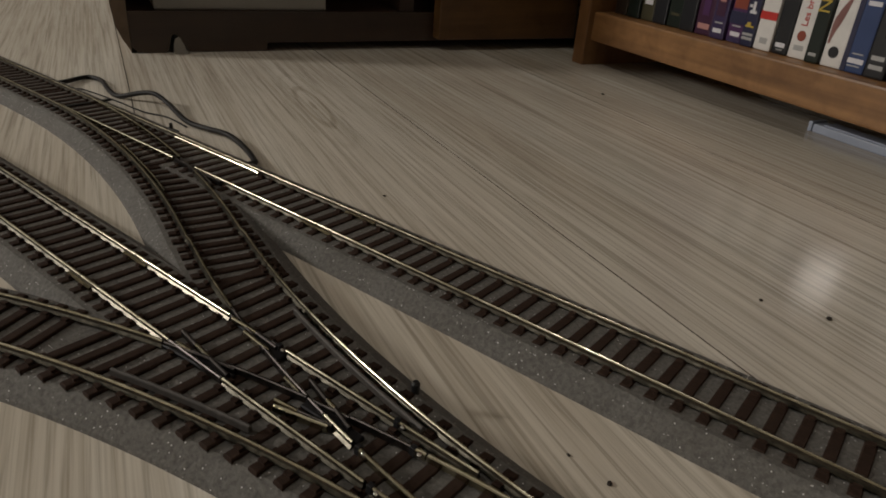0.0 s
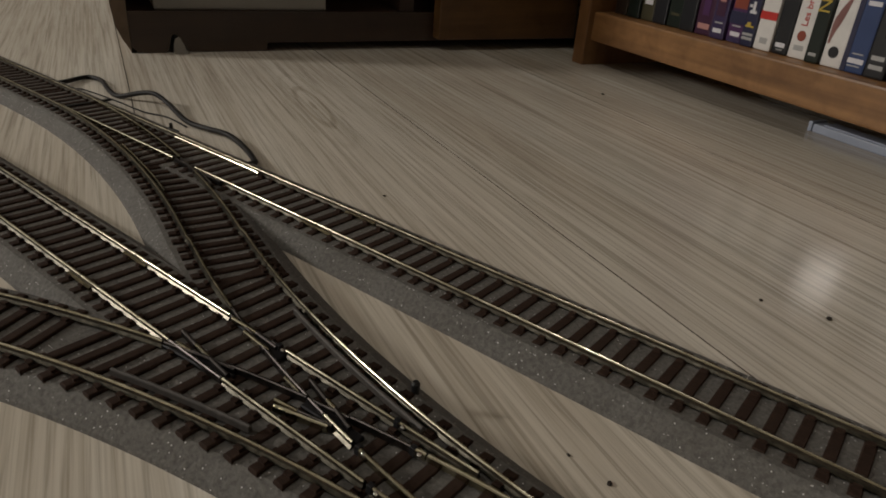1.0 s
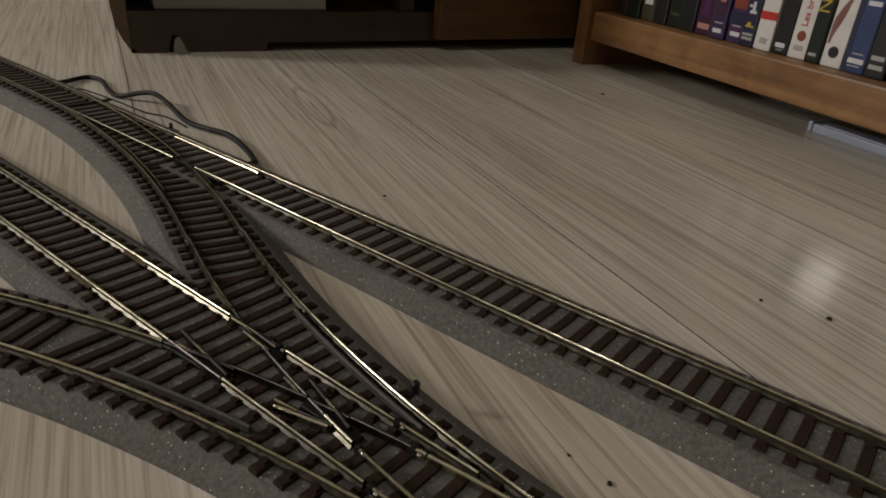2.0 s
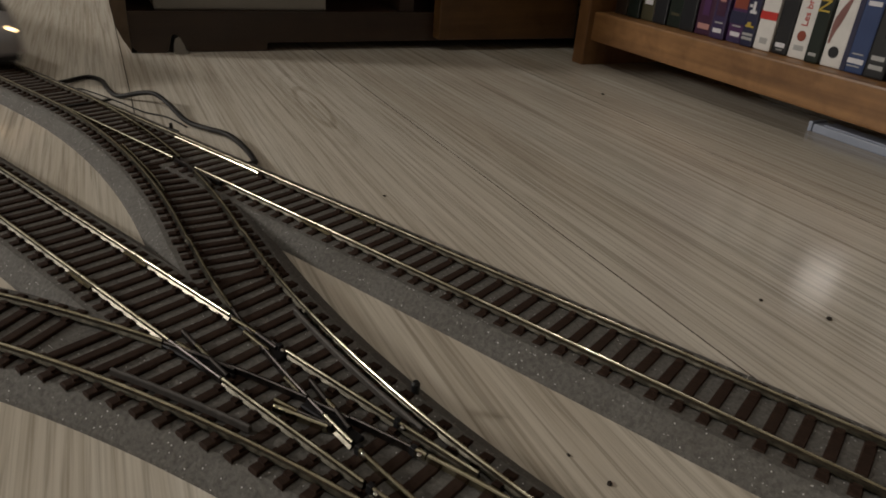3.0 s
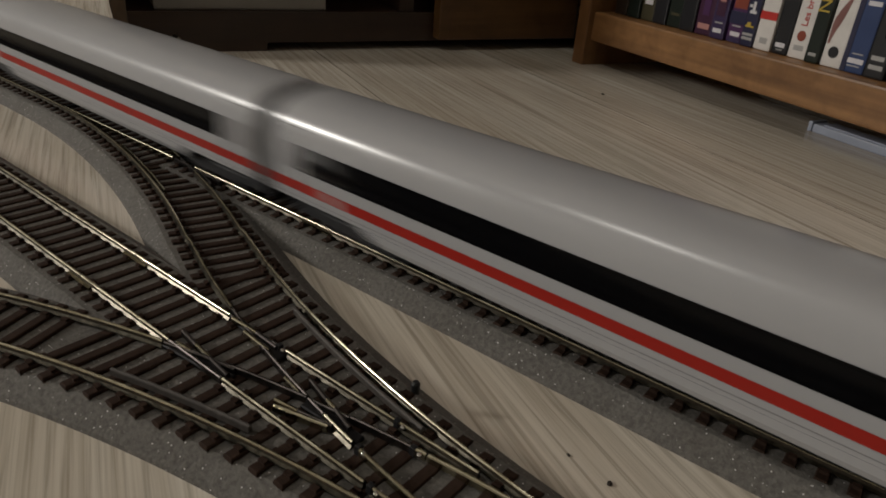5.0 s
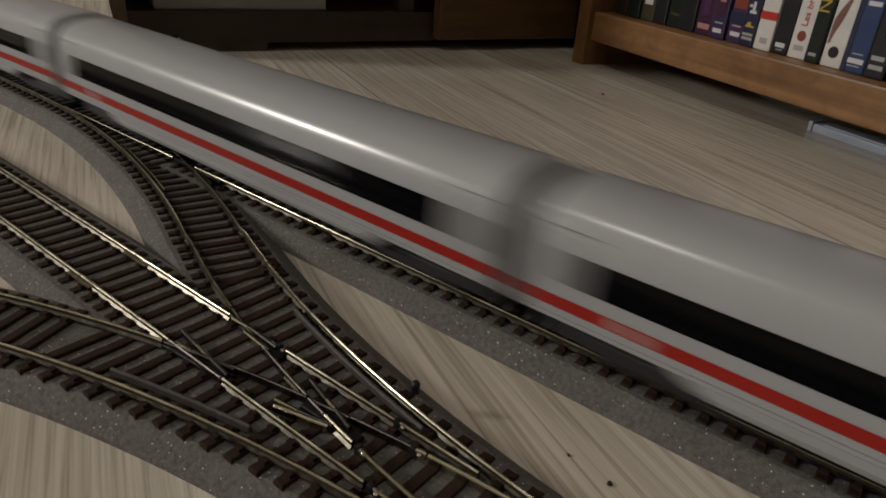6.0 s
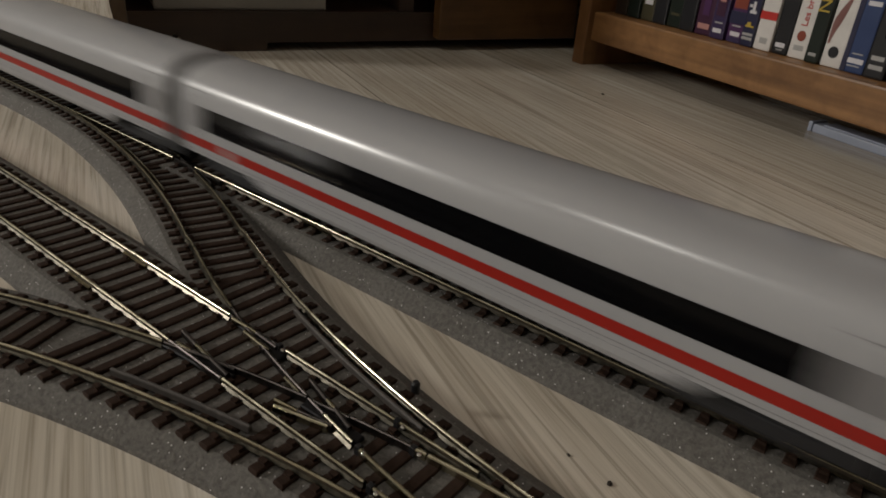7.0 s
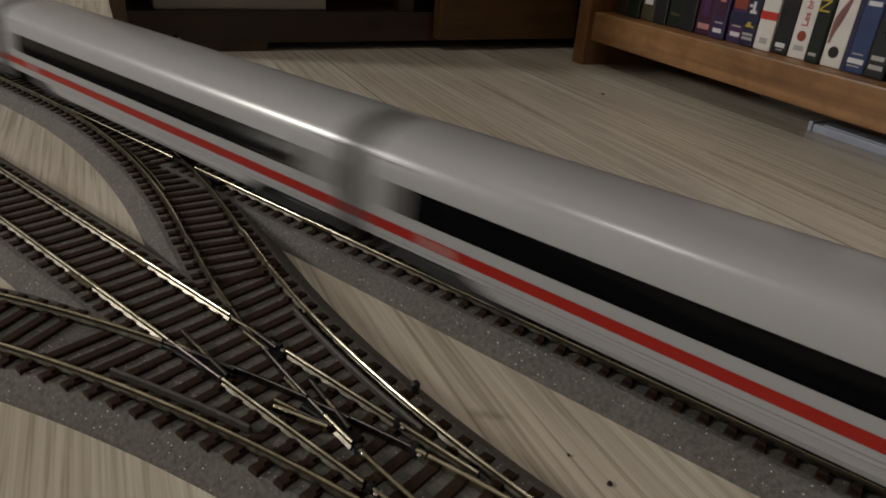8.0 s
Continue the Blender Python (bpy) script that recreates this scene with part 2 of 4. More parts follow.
NEAR, FAR, LEFT, RIGHT, TOP = -2.4, 3.9, 2.7, -1.15, 2.5
room_part("wall_north", boxed(((FAR, RIGHT - 0.1, 0), (FAR + 0.1, LEFT + 0.1, TOP))), PLASTER, "plain warm white plaster wall at the far end", "wall")
room_part("wall_south", boxed(((NEAR - 0.1, RIGHT - 0.1, 0), (NEAR, LEFT + 0.1, TOP))), PLASTER, "plain warm white plaster wall behind the viewer", "wall")
room_part("wall_west", boxed(((NEAR, LEFT, 0), (FAR, LEFT + 0.1, TOP))), PLASTER, "plain warm white plaster side wall", "wall")
room_part("wall_east", boxed(((NEAR, RIGHT - 0.1, 0), (FAR, RIGHT, TOP))), PLASTER, "plain warm white plaster wall behind the shelf", "wall")
room_part("ceiling", boxed(((NEAR - 0.1, RIGHT - 0.1, TOP), (FAR + 0.1, LEFT + 0.1, TOP + 0.1))), CEILING, "plain white painted ceiling", "ceiling")

# ---- track lines: x, y and heading, sampled along x ----
TOE, R_OUT, TURN, R_IN, PLAIN_RUN = -0.3576, 0.5004, 0.3758, 0.4600, 0.0055    # branch: leaves the main track, then swings into the second one
C_TOE, R_C = -0.0087, 0.4169                                 # third arm of the three-way turnout


def line_a(x):
    return A_MID, 0.0


def line_b(x):
    return B_MID, 0.0


def line_branch(x):
    bend = TOE + R_OUT * math.sin(TURN)
    bend2 = bend + PLAIN_RUN * math.cos(TURN)
    end = bend2 + R_IN * math.sin(TURN)
    if x <= TOE:
        return A_MID, 0.0
    if x <= bend:
        a = math.asin((x - TOE) / R_OUT)
        return A_MID - R_OUT * (1 - math.cos(a)), -a
    if x <= bend2:
        return A_MID - R_OUT * (1 - math.cos(TURN)) - (x - bend) * math.tan(TURN), -TURN
    if x < end:
        a = math.asin((end - x) / R_IN)
        return B_MID + R_IN * (1 - math.cos(a)), -a
    return B_MID, 0.0


def line_c(x):
    if x >= C_TOE:
        return B_MID, 0.0
    a = math.asin(min(0.95, (C_TOE - x) / R_C))
    return B_MID - R_C * (1 - math.cos(a)), a


def run(line, x0, x1, offset=0.0, step=0.004):
    n = max(2, int(abs(x1 - x0) / (0.03 if line in (line_a, line_b) else step)))
    out = []
    for i in range(n + 1):
        x = x0 + (x1 - x0) * i / n
        # find the centre point whose offset point has this x
        cx = x
        for _ in range(4):
            y, h = line(cx)
            cx = x + offset * math.sin(h)
        y, h = line(cx)
        out.append((x, y + offset * math.cos(h), h))
    return out


F, W, Hd = 0.00085, 0.00033, 0.00044
CROWN = [(0.00044, -0.00040), (0.00040, -0.00029), (0.00027, -0.00012), (0.00012, 0.0)]      # worn shoulder and top of the rail head
HEAD = CROWN + [(-d, z) for d, z in CROWN[::-1]]
RAIL_PROFILE = [(-F, -0.0021), (F, -0.0021), (F, -0.0019), (W, -0.0013), (W, -0.0008), (Hd, -0.0006)] + HEAD + [(-Hd, -0.0006), (-W, -0.0008), (-W, -0.0013), (-F, -0.0019)]
BLADE_PROFILE = [(-0.0005, -0.0019), (0.0005, -0.0019), (0.0005, -0.0004), (0.00032, -0.0001), (0.00012, 0), (-0.00012, 0), (-0.00032, -0.0001), (-0.0005, -0.0004)]


FROG_PROFILE = [(-0.00038, -0.0019), (0.00038, -0.0019), (0.00038, -0.00022), (0.00012, 0), (-0.00012, 0), (-0.00038, -0.00022)]


def at_rail(profile, dz=0.0):
    return [(d, z + RAIL + dz) for d, z in profile]


def rail(parent, line, side, x0, x1, inset=0.0, mat=None, name="rail", dz=0.0, profile=None):
    off = side * (HALF - inset)
    if mat is DARKSTEEL:
        # blackened sides, the running edge worn bright
        bm = sweep(run(line, x0, x1, off), at_rail(FROG_PROFILE, dz))
        for f in bm.faces:
            f.material_index = 1 if min(v.co.z for v in f.verts) > RAIL + dz - 0.0001 else 0
        return part(name, bm, [DARKSTEEL, STEEL], parent)
    bm = sweep(run(line, x0, x1, off), at_rail(profile or RAIL_PROFILE, dz))
    if mat is None and profile is None:
        for f in bm.faces:
            low = min(v.co.z for v in f.verts) - RAIL - dz
            f.material_index = 0 if low > -0.00045 else 2 if low < -0.0017 else 1
        return part(name, bm, [STEEL, WEB, FOOT], parent)
    return part(name, bm, mat or STEEL, parent)


# ---- sleepers ----
SLEEPER_TOP = RAIL - 0.0021
SLEEPER_WIDE = 0.0027
OVER = 0.0043


def sleeper_mesh(lo, hi, feet):
    """A sleeper across the track from lo to hi, with rail chairs at the given places."""
    bm = bmesh.new()
    w = SLEEPER_WIDE / 2
    top, bot, c = SLEEPER_TOP, SLEEPER_TOP - 0.0022, 0.00025
    ring = [(-w, bot), (w, bot), (w, top - c), (w - c, top), (-w + c, top), (-w, top - c)]
    a = [bm.verts.new((x, lo + (c if z > top - c / 2 else 0), z)) for x, z in ring]
    b = [bm.verts.new((x, hi - (c if z > top - c / 2 else 0), z)) for x, z in ring]
    for i in range(6):
        bm.faces.new((a[i], a[(i + 1) % 6], b[(i + 1) % 6], b[i]))
    bm.faces.new(a)
    bm.faces.new(b[::-1])
    for f in feet:
        for s in (-1, 1):
            y = f + s * 0.0016
            box(bm, (-0.0009, y - 0.00055, top - 0.0002), (0.0009, y + 0.00055, top + 0.00075))
    return mesh_of(bm, "sleeper", SLEEPER)


PLAIN = sleeper_mesh(-HALF - OVER, HALF + OVER, (-HALF, HALF))


def sleeper(parent, line, x, mesh=None):
    y, h = line(x)
    ob = part("sleeper", mesh or PLAIN, SLEEPER, parent)
    ob.matrix_basis = pose(x, y, random.uniform(-0.00004, 0.00004), 0, 0, math.degrees(h) + random.uniform(-0.4, 0.4))
    return ob


def steps(line, x0, x1):
    """Sleeper places at an even spacing along a line."""
    x = x0
    while x < x1:
        yield x
        x += PITCH * math.cos(line(x)[1])


def crossing(parent, x, lo, hi, feet):
    ob = part("sleeper", sleeper_mesh(lo, hi, feet), SLEEPER, parent)
    ob.matrix_basis = pose(x, 0, 0)


def far_sleepers(parent, line, x0, x1):
    verts, faces = [], []
    src = PLAIN
    for x in steps(line, x0, x1):
        y, h = line(x)
        m = pose(x, y, 0, 0, 0, math.degrees(h))
        k = len(verts)
        verts += [tuple(m @ v.co) for v in src.vertices]
        faces += [[k + i for i in f.vertices] for f in src.polygons]
    me = bpy.data.meshes.new("sleepers")
    me.from_pydata(verts, [], faces)
    me.materials.append(SLEEPER)
    ob = part("sleepers", me, SLEEPER, parent)
    ob["kind"] = "stuff"


# ---- foam beds ----
def bed(name, line, x0, x1, drop, label, near=0.0192):
    top = SLEEPER_TOP - 0.0005 - drop
    e = 0.0146 - drop * 2
    prof = [(-near, 0.0), (0.0192, 0.0), (0.0188, 0.0010), (e + 0.0004, top - 0.0006), (e - 0.0006, top), (-near + 0.0052, top), (-near + 0.0042, top - 0.0006), (-near + 0.0004, 0.0010)]
    ob = part(name, sweep(run(line, x0, x1, 0.0, 0.005), prof), FOAM)
    return tagged(ob, label, "track bed")


bed("foam_track_bed", line_a, -3.6, 1.7, 0.0, "speckled grey foam ballast bed under the long straight track")
bed("foam_track_bed", line_b, -1.2, 0.6, 0.00016, "speckled grey foam ballast bed under the middle track")
bed("foam_track_bed", line_branch, -0.350, -0.02, 0.00030, "speckled grey foam ballast bed curving between the tracks")
bed("foam_track_bed", line_c, -0.36, -0.03, 0.00044, "speckled grey foam ballast bed under the curved track", 0.0172)


# ---- main straight track ----
def main_track():
    t = tagged(empty("straight_track", pose(0, 0, 0)), "straight model railway track with dark plastic sleepers", "railway track", "model railway tracks")
    for side in (-1, 1):
        rail(t, line_a, side, -0.1505 if side > 0 else -0.1545, 1.65)
    for x in [-0.14687 + 0.00618 * k for k in range(285)]:
        sleeper(t, line_a, x)
    for side, x in ((-1, -0.1545), (1, -0.1505)):
        off = side * HALF
        part("rail_joiner", sweep(run(line_a, x - 0.007, x + 0.007, off), at_rail([(-0.0014, -0.0021), (0.0014, -0.0021), (0.0014, -0.0014), (0.0007, -0.0011), (-0.0007, -0.0011), (-0.0014, -0.0014)])), STEEL, t)
    far = tagged(empty("straight_track", pose(0, 0, 0)), "straight model railway track leading into the distance", "railway track", "model railway tracks")
    for side in (-1, 1):
        rail(far, line_a, side, -3.55, TOE - 0.012)
    for x in steps(line_a, -0.78, TOE - 0.012):
        sleeper(far, line_a, x)
    far_sleepers(far, line_a, -3.5, -0.784)


# ---- turnout in the main track ----
def turnout():
    t = tagged(empty("turnout", pose(0, 0, 0)), "model railway turnout branching off the straight track", "railway turnout", "model railway tracks")
    s = TOE - 0.0115
    rail(t, line_a, 1, s, -0.151)
    rail(t, line_branch, -1, s, -0.1675)
    rail(t, line_a, -1, -0.338, -0.2395, profile=BLADE_PROFILE)
    rail(t, line_a, -1, -0.2245, -0.155)
    rail(t, line_branch, 1, -0.335, -0.2385, profile=BLADE_PROFILE)
    rail(t, line_branch, 1, -0.2215, -0.1445)
    # frog, wing and guard rails
    rail(t, line_a, -1, -0.2385, -0.2265, 0.0, DARKSTEEL, "frog", -0.0003)
    rail(t, line_branch, 1, -0.2375, -0.2225, 0.0, DARKSTEEL, "frog", -0.0003)
    rail(t, line_a, -1, -0.2262, -0.206, -0.0014, DARKSTEEL, "wing_rail", -0.0002, BLADE_PROFILE)
    rail(t, line_branch, 1, -0.2262, -0.206, -0.0014, DARKSTEEL, "wing_rail", -0.0002, BLADE_PROFILE)
    rail(t, line_a, 1, -0.262, -0.205, 0.0017, STEEL, "guard_rail", -0.0002, BLADE_PROFILE)
    rail(t, line_branch, -1, -0.266, -0.212, 0.0017, STEEL, "guard_rail", -0.0002, BLADE_PROFILE)
    for x in steps(line_a, TOE - 0.0088, -0.2375):
        y, h = line_branch(x)
        lo = y - HALF / math.cos(h)
        feet = [lo, GAUGE] + ([y + HALF, 0.0] if x > -0.30 else [])
        crossing(t, x, lo - OVER, GAUGE + OVER, feet)
    for x in steps(line_a, -0.2347, -0.1500):
        sleeper(t, line_a, x)
    for x in steps(line_branch, -0.2385, -0.166):
        y, h = line_branch(x)
        room = (-OVER - 0.0012 - y) / math.cos(h) - 0.0012
        hi = min(HALF + OVER, room)
        sleeper(t, line_branch, x, PLAIN if hi >= HALF + OVER else sleeper_mesh(-HALF - OVER, hi, (-HALF,)))
    part("lever_peg", cyl(bmesh.new(), pose(-0.281, 0.0240, RAIL - 0.0026), 0.0009, 0.0007, 0.0034), BLACK, t)
    part("lever_base", boxed(((-0.2850, 0.0222, RAIL - 0.0046), (-0.2770, 0.0256, RAIL - 0.0038), 0.0002)), BLACK, t)
    # throw bar under the blades
    part("throw_bar", boxed(((-0.3365, -0.0035, RAIL - 0.0024), (-0.3345, 0.0245, RAIL - 0.0014), 0.0002)), BLACK, t)


# ---- three-way turnout ----
def three_way():
    t = tagged(empty("three_way_turnout", pose(0, 0, 0)), "three-way model railway turnout with dark frogs and bright rails", "railway turnout", "model railway tracks")
    end = 0.10
    rail(t, line_branch, 1, -0.1438, end - 0.06)
    rail(t, line_c, -1, -0.1755, end - 0.06)
    # second straight track through the turnout
    rail(t, line_b, 1, -0.1735, -0.1290)
    rail(t, line_b, 1, -0.1068, -0.0717)
    rail(t, line_b, 1, -0.0705, -0.0500)
    rail(t, line_b, -1, -0.1725, -0.1300)
    rail(t, line_b, -1, -0.1085, -0.0645)
    rail(t, line_b, -1, -0.0625, end)
    # inner rails of the two curved arms
    rail(t, line_branch, -1, -0.1668, -0.1315)
    rail(t, line_branch, -1, -0.1105, -0.0905, 0.0, DARKSTEEL)
    rail(t, line_branch, -1, -0.0835, -0.0735)
    rail(t, line_branch, -1, -0.0712, -0.03, profile=BLADE_PROFILE)
    rail(t, line_c, 1, -0.1815, -0.1305)
    rail(t, line_c, 1, -0.1115, -0.0905, 0.0, DARKSTEEL)
    rail(t, line_c, 1, -0.0790, -0.0638, 0.0, DARKSTEEL)
    rail(t, line_c, 1, -0.0632, -0.0605, profile=BLADE_PROFILE)
    rail(t, line_c, 1, -0.0600, -0.03, profile=BLADE_PROFILE)
    # frogs: darkened pieces where the rails cross
    rail(t, line_b, 1, -0.1286, -0.1092, 0, DARKSTEEL, "frog", -0.0002)
    rail(t, line_branch, -1, -0.1310, -0.1110, 0, DARKSTEEL, "frog", -0.0003)
    rail(t, line_b, -1, -0.1296, -0.1092, 0, DARKSTEEL, "frog", -0.0002)
    rail(t, line_c, 1, -0.1300, -0.1120, 0, DARKSTEEL, "frog", -0.0003)
    rail(t, line_branch, -1, -0.0900, -0.0840, 0, DARKSTEEL, "frog", -0.0002)
    rail(t, line_c, 1, -0.0900, -0.0795, 0, DARKSTEEL, "frog", -0.0003)
    # black plastic frog bodies with a tapered nose, set just under the rail heads
    for x0, x1, y0, y1, w0, w1 in ((-0.1315, -0.1065, -0.0508, -0.0536, 0.0022, 0.0032), (-0.1320, -0.1085, -0.0692, -0.0666, 0.0022, 0.0032), (-0.0905, -0.0735, -0.0601, -0.0604, 0.0036, 0.0024)):
        bm = bmesh.new()
        low, top = SLEEPER_TOP - 0.0002, RAIL - 0.0012
        corner = [(x0, y0 - w0 / 2), (x1, y1 - w1 / 2), (x1, y1 + w1 / 2), (x0, y0 + w0 / 2)]
        under = [bm.verts.new((x, y, low)) for x, y in corner]
        upper = [bm.verts.new((x, y, top)) for x, y in corner]
        for i in range(4):
            bm.faces.new((under[i], under[(i + 1) % 4], upper[(i + 1) % 4], upper[i]))
        bm.faces.new(under[::-1])
        bm.faces.new(upper)
        bmesh.ops.bevel(bm, geom=bm.edges[:], offset=0.0003, segments=1, affect="EDGES")
        part("frog_body", bm, FROGBLACK, t, "black plastic frog body")
    # wing rails: straight pieces that flare away from the running rail; the first part worn bright
    for x0, y0, x1, y1, worn in ((-0.1278, B_MID - HALF + 0.0008, -0.1225, B_MID - HALF + 0.0012, True), (-0.1225, B_MID - HALF + 0.0012, -0.1095, B_MID - HALF + 0.0040, False),
                                 (-0.1312, -0.0640, -0.1240, -0.0650, False), (-0.1240, -0.0650, -0.1172, -0.0658, True), (-0.1172, -0.0658, -0.1090, -0.0668, False),
                                 (-0.1275, -0.0523, -0.1180, -0.0521, True), (-0.1180, -0.0521, -0.1098, -0.0526, False),
                                 (-0.1205, -0.0538, -0.1098, -0.0547, True), (-0.0992, -0.0586, -0.0928, -0.0597, True),
                                 (-0.0947, -0.0551, -0.0868, -0.0573, False), (-0.0868, -0.0573, -0.0835, -0.0581, True), (-0.0835, -0.0581, -0.0770, -0.0600, False),
                                 (-0.0950, -0.0648, -0.0885, -0.0640, True), (-0.0885, -0.0640, -0.0800, -0.0622, False),
                                 (-0.0936, -0.0662, -0.0806, -0.0628, True)):
        h = math.atan2(y1 - y0, x1 - x0)
        bm = sweep([(x0, y0, h), (x1, y1, h)], at_rail(BLADE_PROFILE, -0.00012))
        part("wing_rail", bm, STEEL if worn else DARKSTEEL, t)
    rail(t, line_branch, 1, -0.120, -0.066, 0.0026, GUARD, "guard_rail", -0.0003, BLADE_PROFILE)
    rail(t, line_c, -1, -0.129, -0.092, 0.0034, GUARD, "guard_rail", -0.0003, BLADE_PROFILE)
    # insulated gaps in the rails, each with a bright bead of solder beside it
    for x, y in ((-0.0711, B_MID + HALF), (-0.0628, B_MID - HALF), (-0.0716, line_branch(-0.0716)[0] - HALF), (-0.0635, line_c(-0.0635)[0] + HALF), (-0.1095, B_MID + HALF)):
        bm = boxed(((x - 0.0007, y - 0.0007, RAIL - 0.0021), (x + 0.0007, y + 0.0007, RAIL + 0.0001), 0.0002))
        part("insulating_joint", bm, BLACK, t)
        bm = bmesh.new()
        bmesh.ops.create_uvsphere(bm, u_segments=10, v_segments=6, radius=0.0007, matrix=Matrix.Translation((x + 0.0019, y - 0.0006, RAIL - 0.0006)))
        part("solder_point", bm, SOLDER, t, smooth=True)
    # sleepers: each arm has its own until they grow together
    for x in steps(line_b, -0.1702, -0.149):
        sleeper(t, line_b, x)
    for x in steps(line_branch, -0.163, -0.145):
        sleeper(t, line_branch, x)
    for x in steps(line_c, -0.1775, -0.150):
        sleeper(t, line_c, x)
    for x in steps(line_b, -0.1454, end - 0.005):
        ys = [line_branch(x)[0] + HALF / math.cos(line_branch(x)[1]), B_MID + HALF, B_MID - HALF, line_c(x)[0] - HALF / math.cos(line_c(x)[1])]
        crossing(t, x, ys[3] - OVER, ys[0] + OVER, ys)
    # switch machine peg beside the turnout
    part("lever_base", boxed(((-0.0835, -0.0425, RAIL - 0.0048), (-0.0745, -0.0395, RAIL - 0.0036), 0.0003)), BLACK, t)
    bm = cyl(bmesh.new(), pose(-0.0767, -0.0398, RAIL - 0.0024), 0.00105, 0.00105, 0.0036)
    cyl(bm, pose(-0.0767, -0.0398, RAIL - 0.0003), 0.00105, 0.0007, 0.0006)
    part("lever_peg", bm, BLACK, t)


# ---- the tracks leading away to the side ----
def side_tracks():
    t = tagged(empty("straight_track", pose(0, 0, 0)), "straight model railway track beside the curved branch", "railway track", "model railway tracks")
    rail(t, line_b, 1, -1.15, -0.1741)
    rail(t, line_b, -1, -1.15, -0.1731)
    for x in steps(line_b, -0.8963, -0.1715):
        sleeper(t, line_b, x)
    for side, x in ((1, -0.1738), (-1, -0.1728)):
        part("rail_joiner", sweep(run(line_b, x - 0.006, x + 0.006, side * HALF), at_rail([(-0.0014, -0.0021), (0.0014, -0.0021), (0.0014, -0.0014), (0.0007, -0.0011), (-0.0007, -0.0011), (-0.0014, -0.0014)])), STEEL, t)
    c = tagged(empty("curved_track", pose(0, 0, 0)), "curved model railway track joining the three-way turnout", "railway track", "model railway tracks")
    rail(c, line_c, -1, -0.345, -0.1760)
    rail(c, line_c, 1, -0.345, -0.1820)
    for x in steps(line_c, -0.343, -0.178):
        sleeper(c, line_c, x)
    e = tagged(empty("straight_track", pose(0, 0, 0)), "straight model railway track leaving the turnout", "railway track", "model railway tracks")
    for side in (-1, 1):
        rail(e, line_b, side, 0.1005, 0.58)
    for x in steps(line_b, 0.101, 0.575):
        sleeper(e, line_b, x)


main_track()
turnout()
three_way()
side_tracks()

# ---- train: cross-section as (half width, height over the rail head) from the skirt to the roof's middle ----
SECTION = [(0.0156, 0.0062), (0.0167, 0.0078), (0.0172, 0.0093), (0.01725, 0.0115), (0.0173, 0.0147), (0.01735, 0.0178), (0.0172, 0.0235), (0.0169, 0.0290), (0.0165, 0.0322), (0.0157, 0.0348),
           (0.0143, 0.0371), (0.0122, 0.0389), (0.0092, 0.0402), (0.0050, 0.0411), (0.0, 0.0413)]
CAR = 0.2405      # coach length over its couplings
LOCO = 0.1835
Z_TOP, Z_LOW = 0.0413, 0.0062


def section_at(z):
    """Half width at a height below the roof."""
    for (w0, z0), (w1, z1) in zip(SECTION, SECTION[1:]):
        if z0 <= z <= z1:
            return w0 + (w1 - w0) * (z - z0) / (z1 - z0)
    return SECTION[0][0] if z < Z_LOW else 0.0


def nose_top(s):
    return np.interp(s, [0, 0.0010, 0.003, 0.0075, 0.0125, 0.0175, 0.025, 0.032, 0.044, 0.2], [0.0118, 0.0148, 0.0172, 0.0205, 0.0240, 0.0275, 0.0334, 0.0365, 0.0381, 0.0383])


def nose_wide(s):
    return np.interp(s, [0, 0.0010, 0.003, 0.0075, 0.0125, 0.0175, 0.025, 0.032, 0.044, 0.2], [0.42, 0.52, 0.61, 0.715, 0.80, 0.86, 0.925, 0.965, 1.0, 1.0])


def shell(s, w, z, out=0.0):
    """A point of the power car's skin: s behind the nose, w and z in the full section; x forwards."""
    k, top = nose_wide(s), nose_top(s)
    zz = Z_LOW + (z - Z_LOW) * (top - Z_LOW) / (Z_TOP - Z_LOW)
    return Vector((-s + (out if s < 0.03 else 0), w * k + math.copysign(out, w) * (1 if abs(w) > 1e-6 else 0), RAIL + zz + (out if z > 0.033 else 0)))


def plain_shell(s, w, z, out=0.0):
    return Vector((-s, w + math.copysign(out, w), RAIL + z + (out if z > 0.033 else 0)))


def skin(bm, stations, pts, where, out=0.0, cap=(True, True)):
    """A skin through the stations; pts run round the section."""
    rings = [[bm.verts.new(where(s, w, z, out)) for w, z in pts] for s in stations]
    for a, b in zip(rings, rings[1:]):
        for i in range(len(pts) - 1):
            bm.faces.new((a[i], a[i + 1], b[i + 1], b[i]))
    for ok, ring in zip(cap, (rings[0], rings[-1][::-1])):
        if ok:
            bm.faces.new(ring)
    return bm


def around(low=0.0, high=1.0):
    """Section points from one skirt over the roof to the other, of heights from low to high."""
    one = [(w, z) for w, z in SECTION if low - 1e-6 <= z <= high + 1e-6]
    return [(-w, z) for w, z in one] + [(w, z) for w, z in one[::-1] if w > 1e-6]


def side_strip(z0, z1, side, n=4):
    return [(side * section_at(z0 + (z1 - z0) * i / n), z0 + (z1 - z0) * i / n) for i in range(n + 1)]


def patch(bm, s0, s1, z0, z1, side, where, out, n=2):
    st = [s0 + (s1 - s0) * i / n for i in range(n + 1)]
    skin(bm, st, side_strip(z0, z1, side), where, out, (False, False))


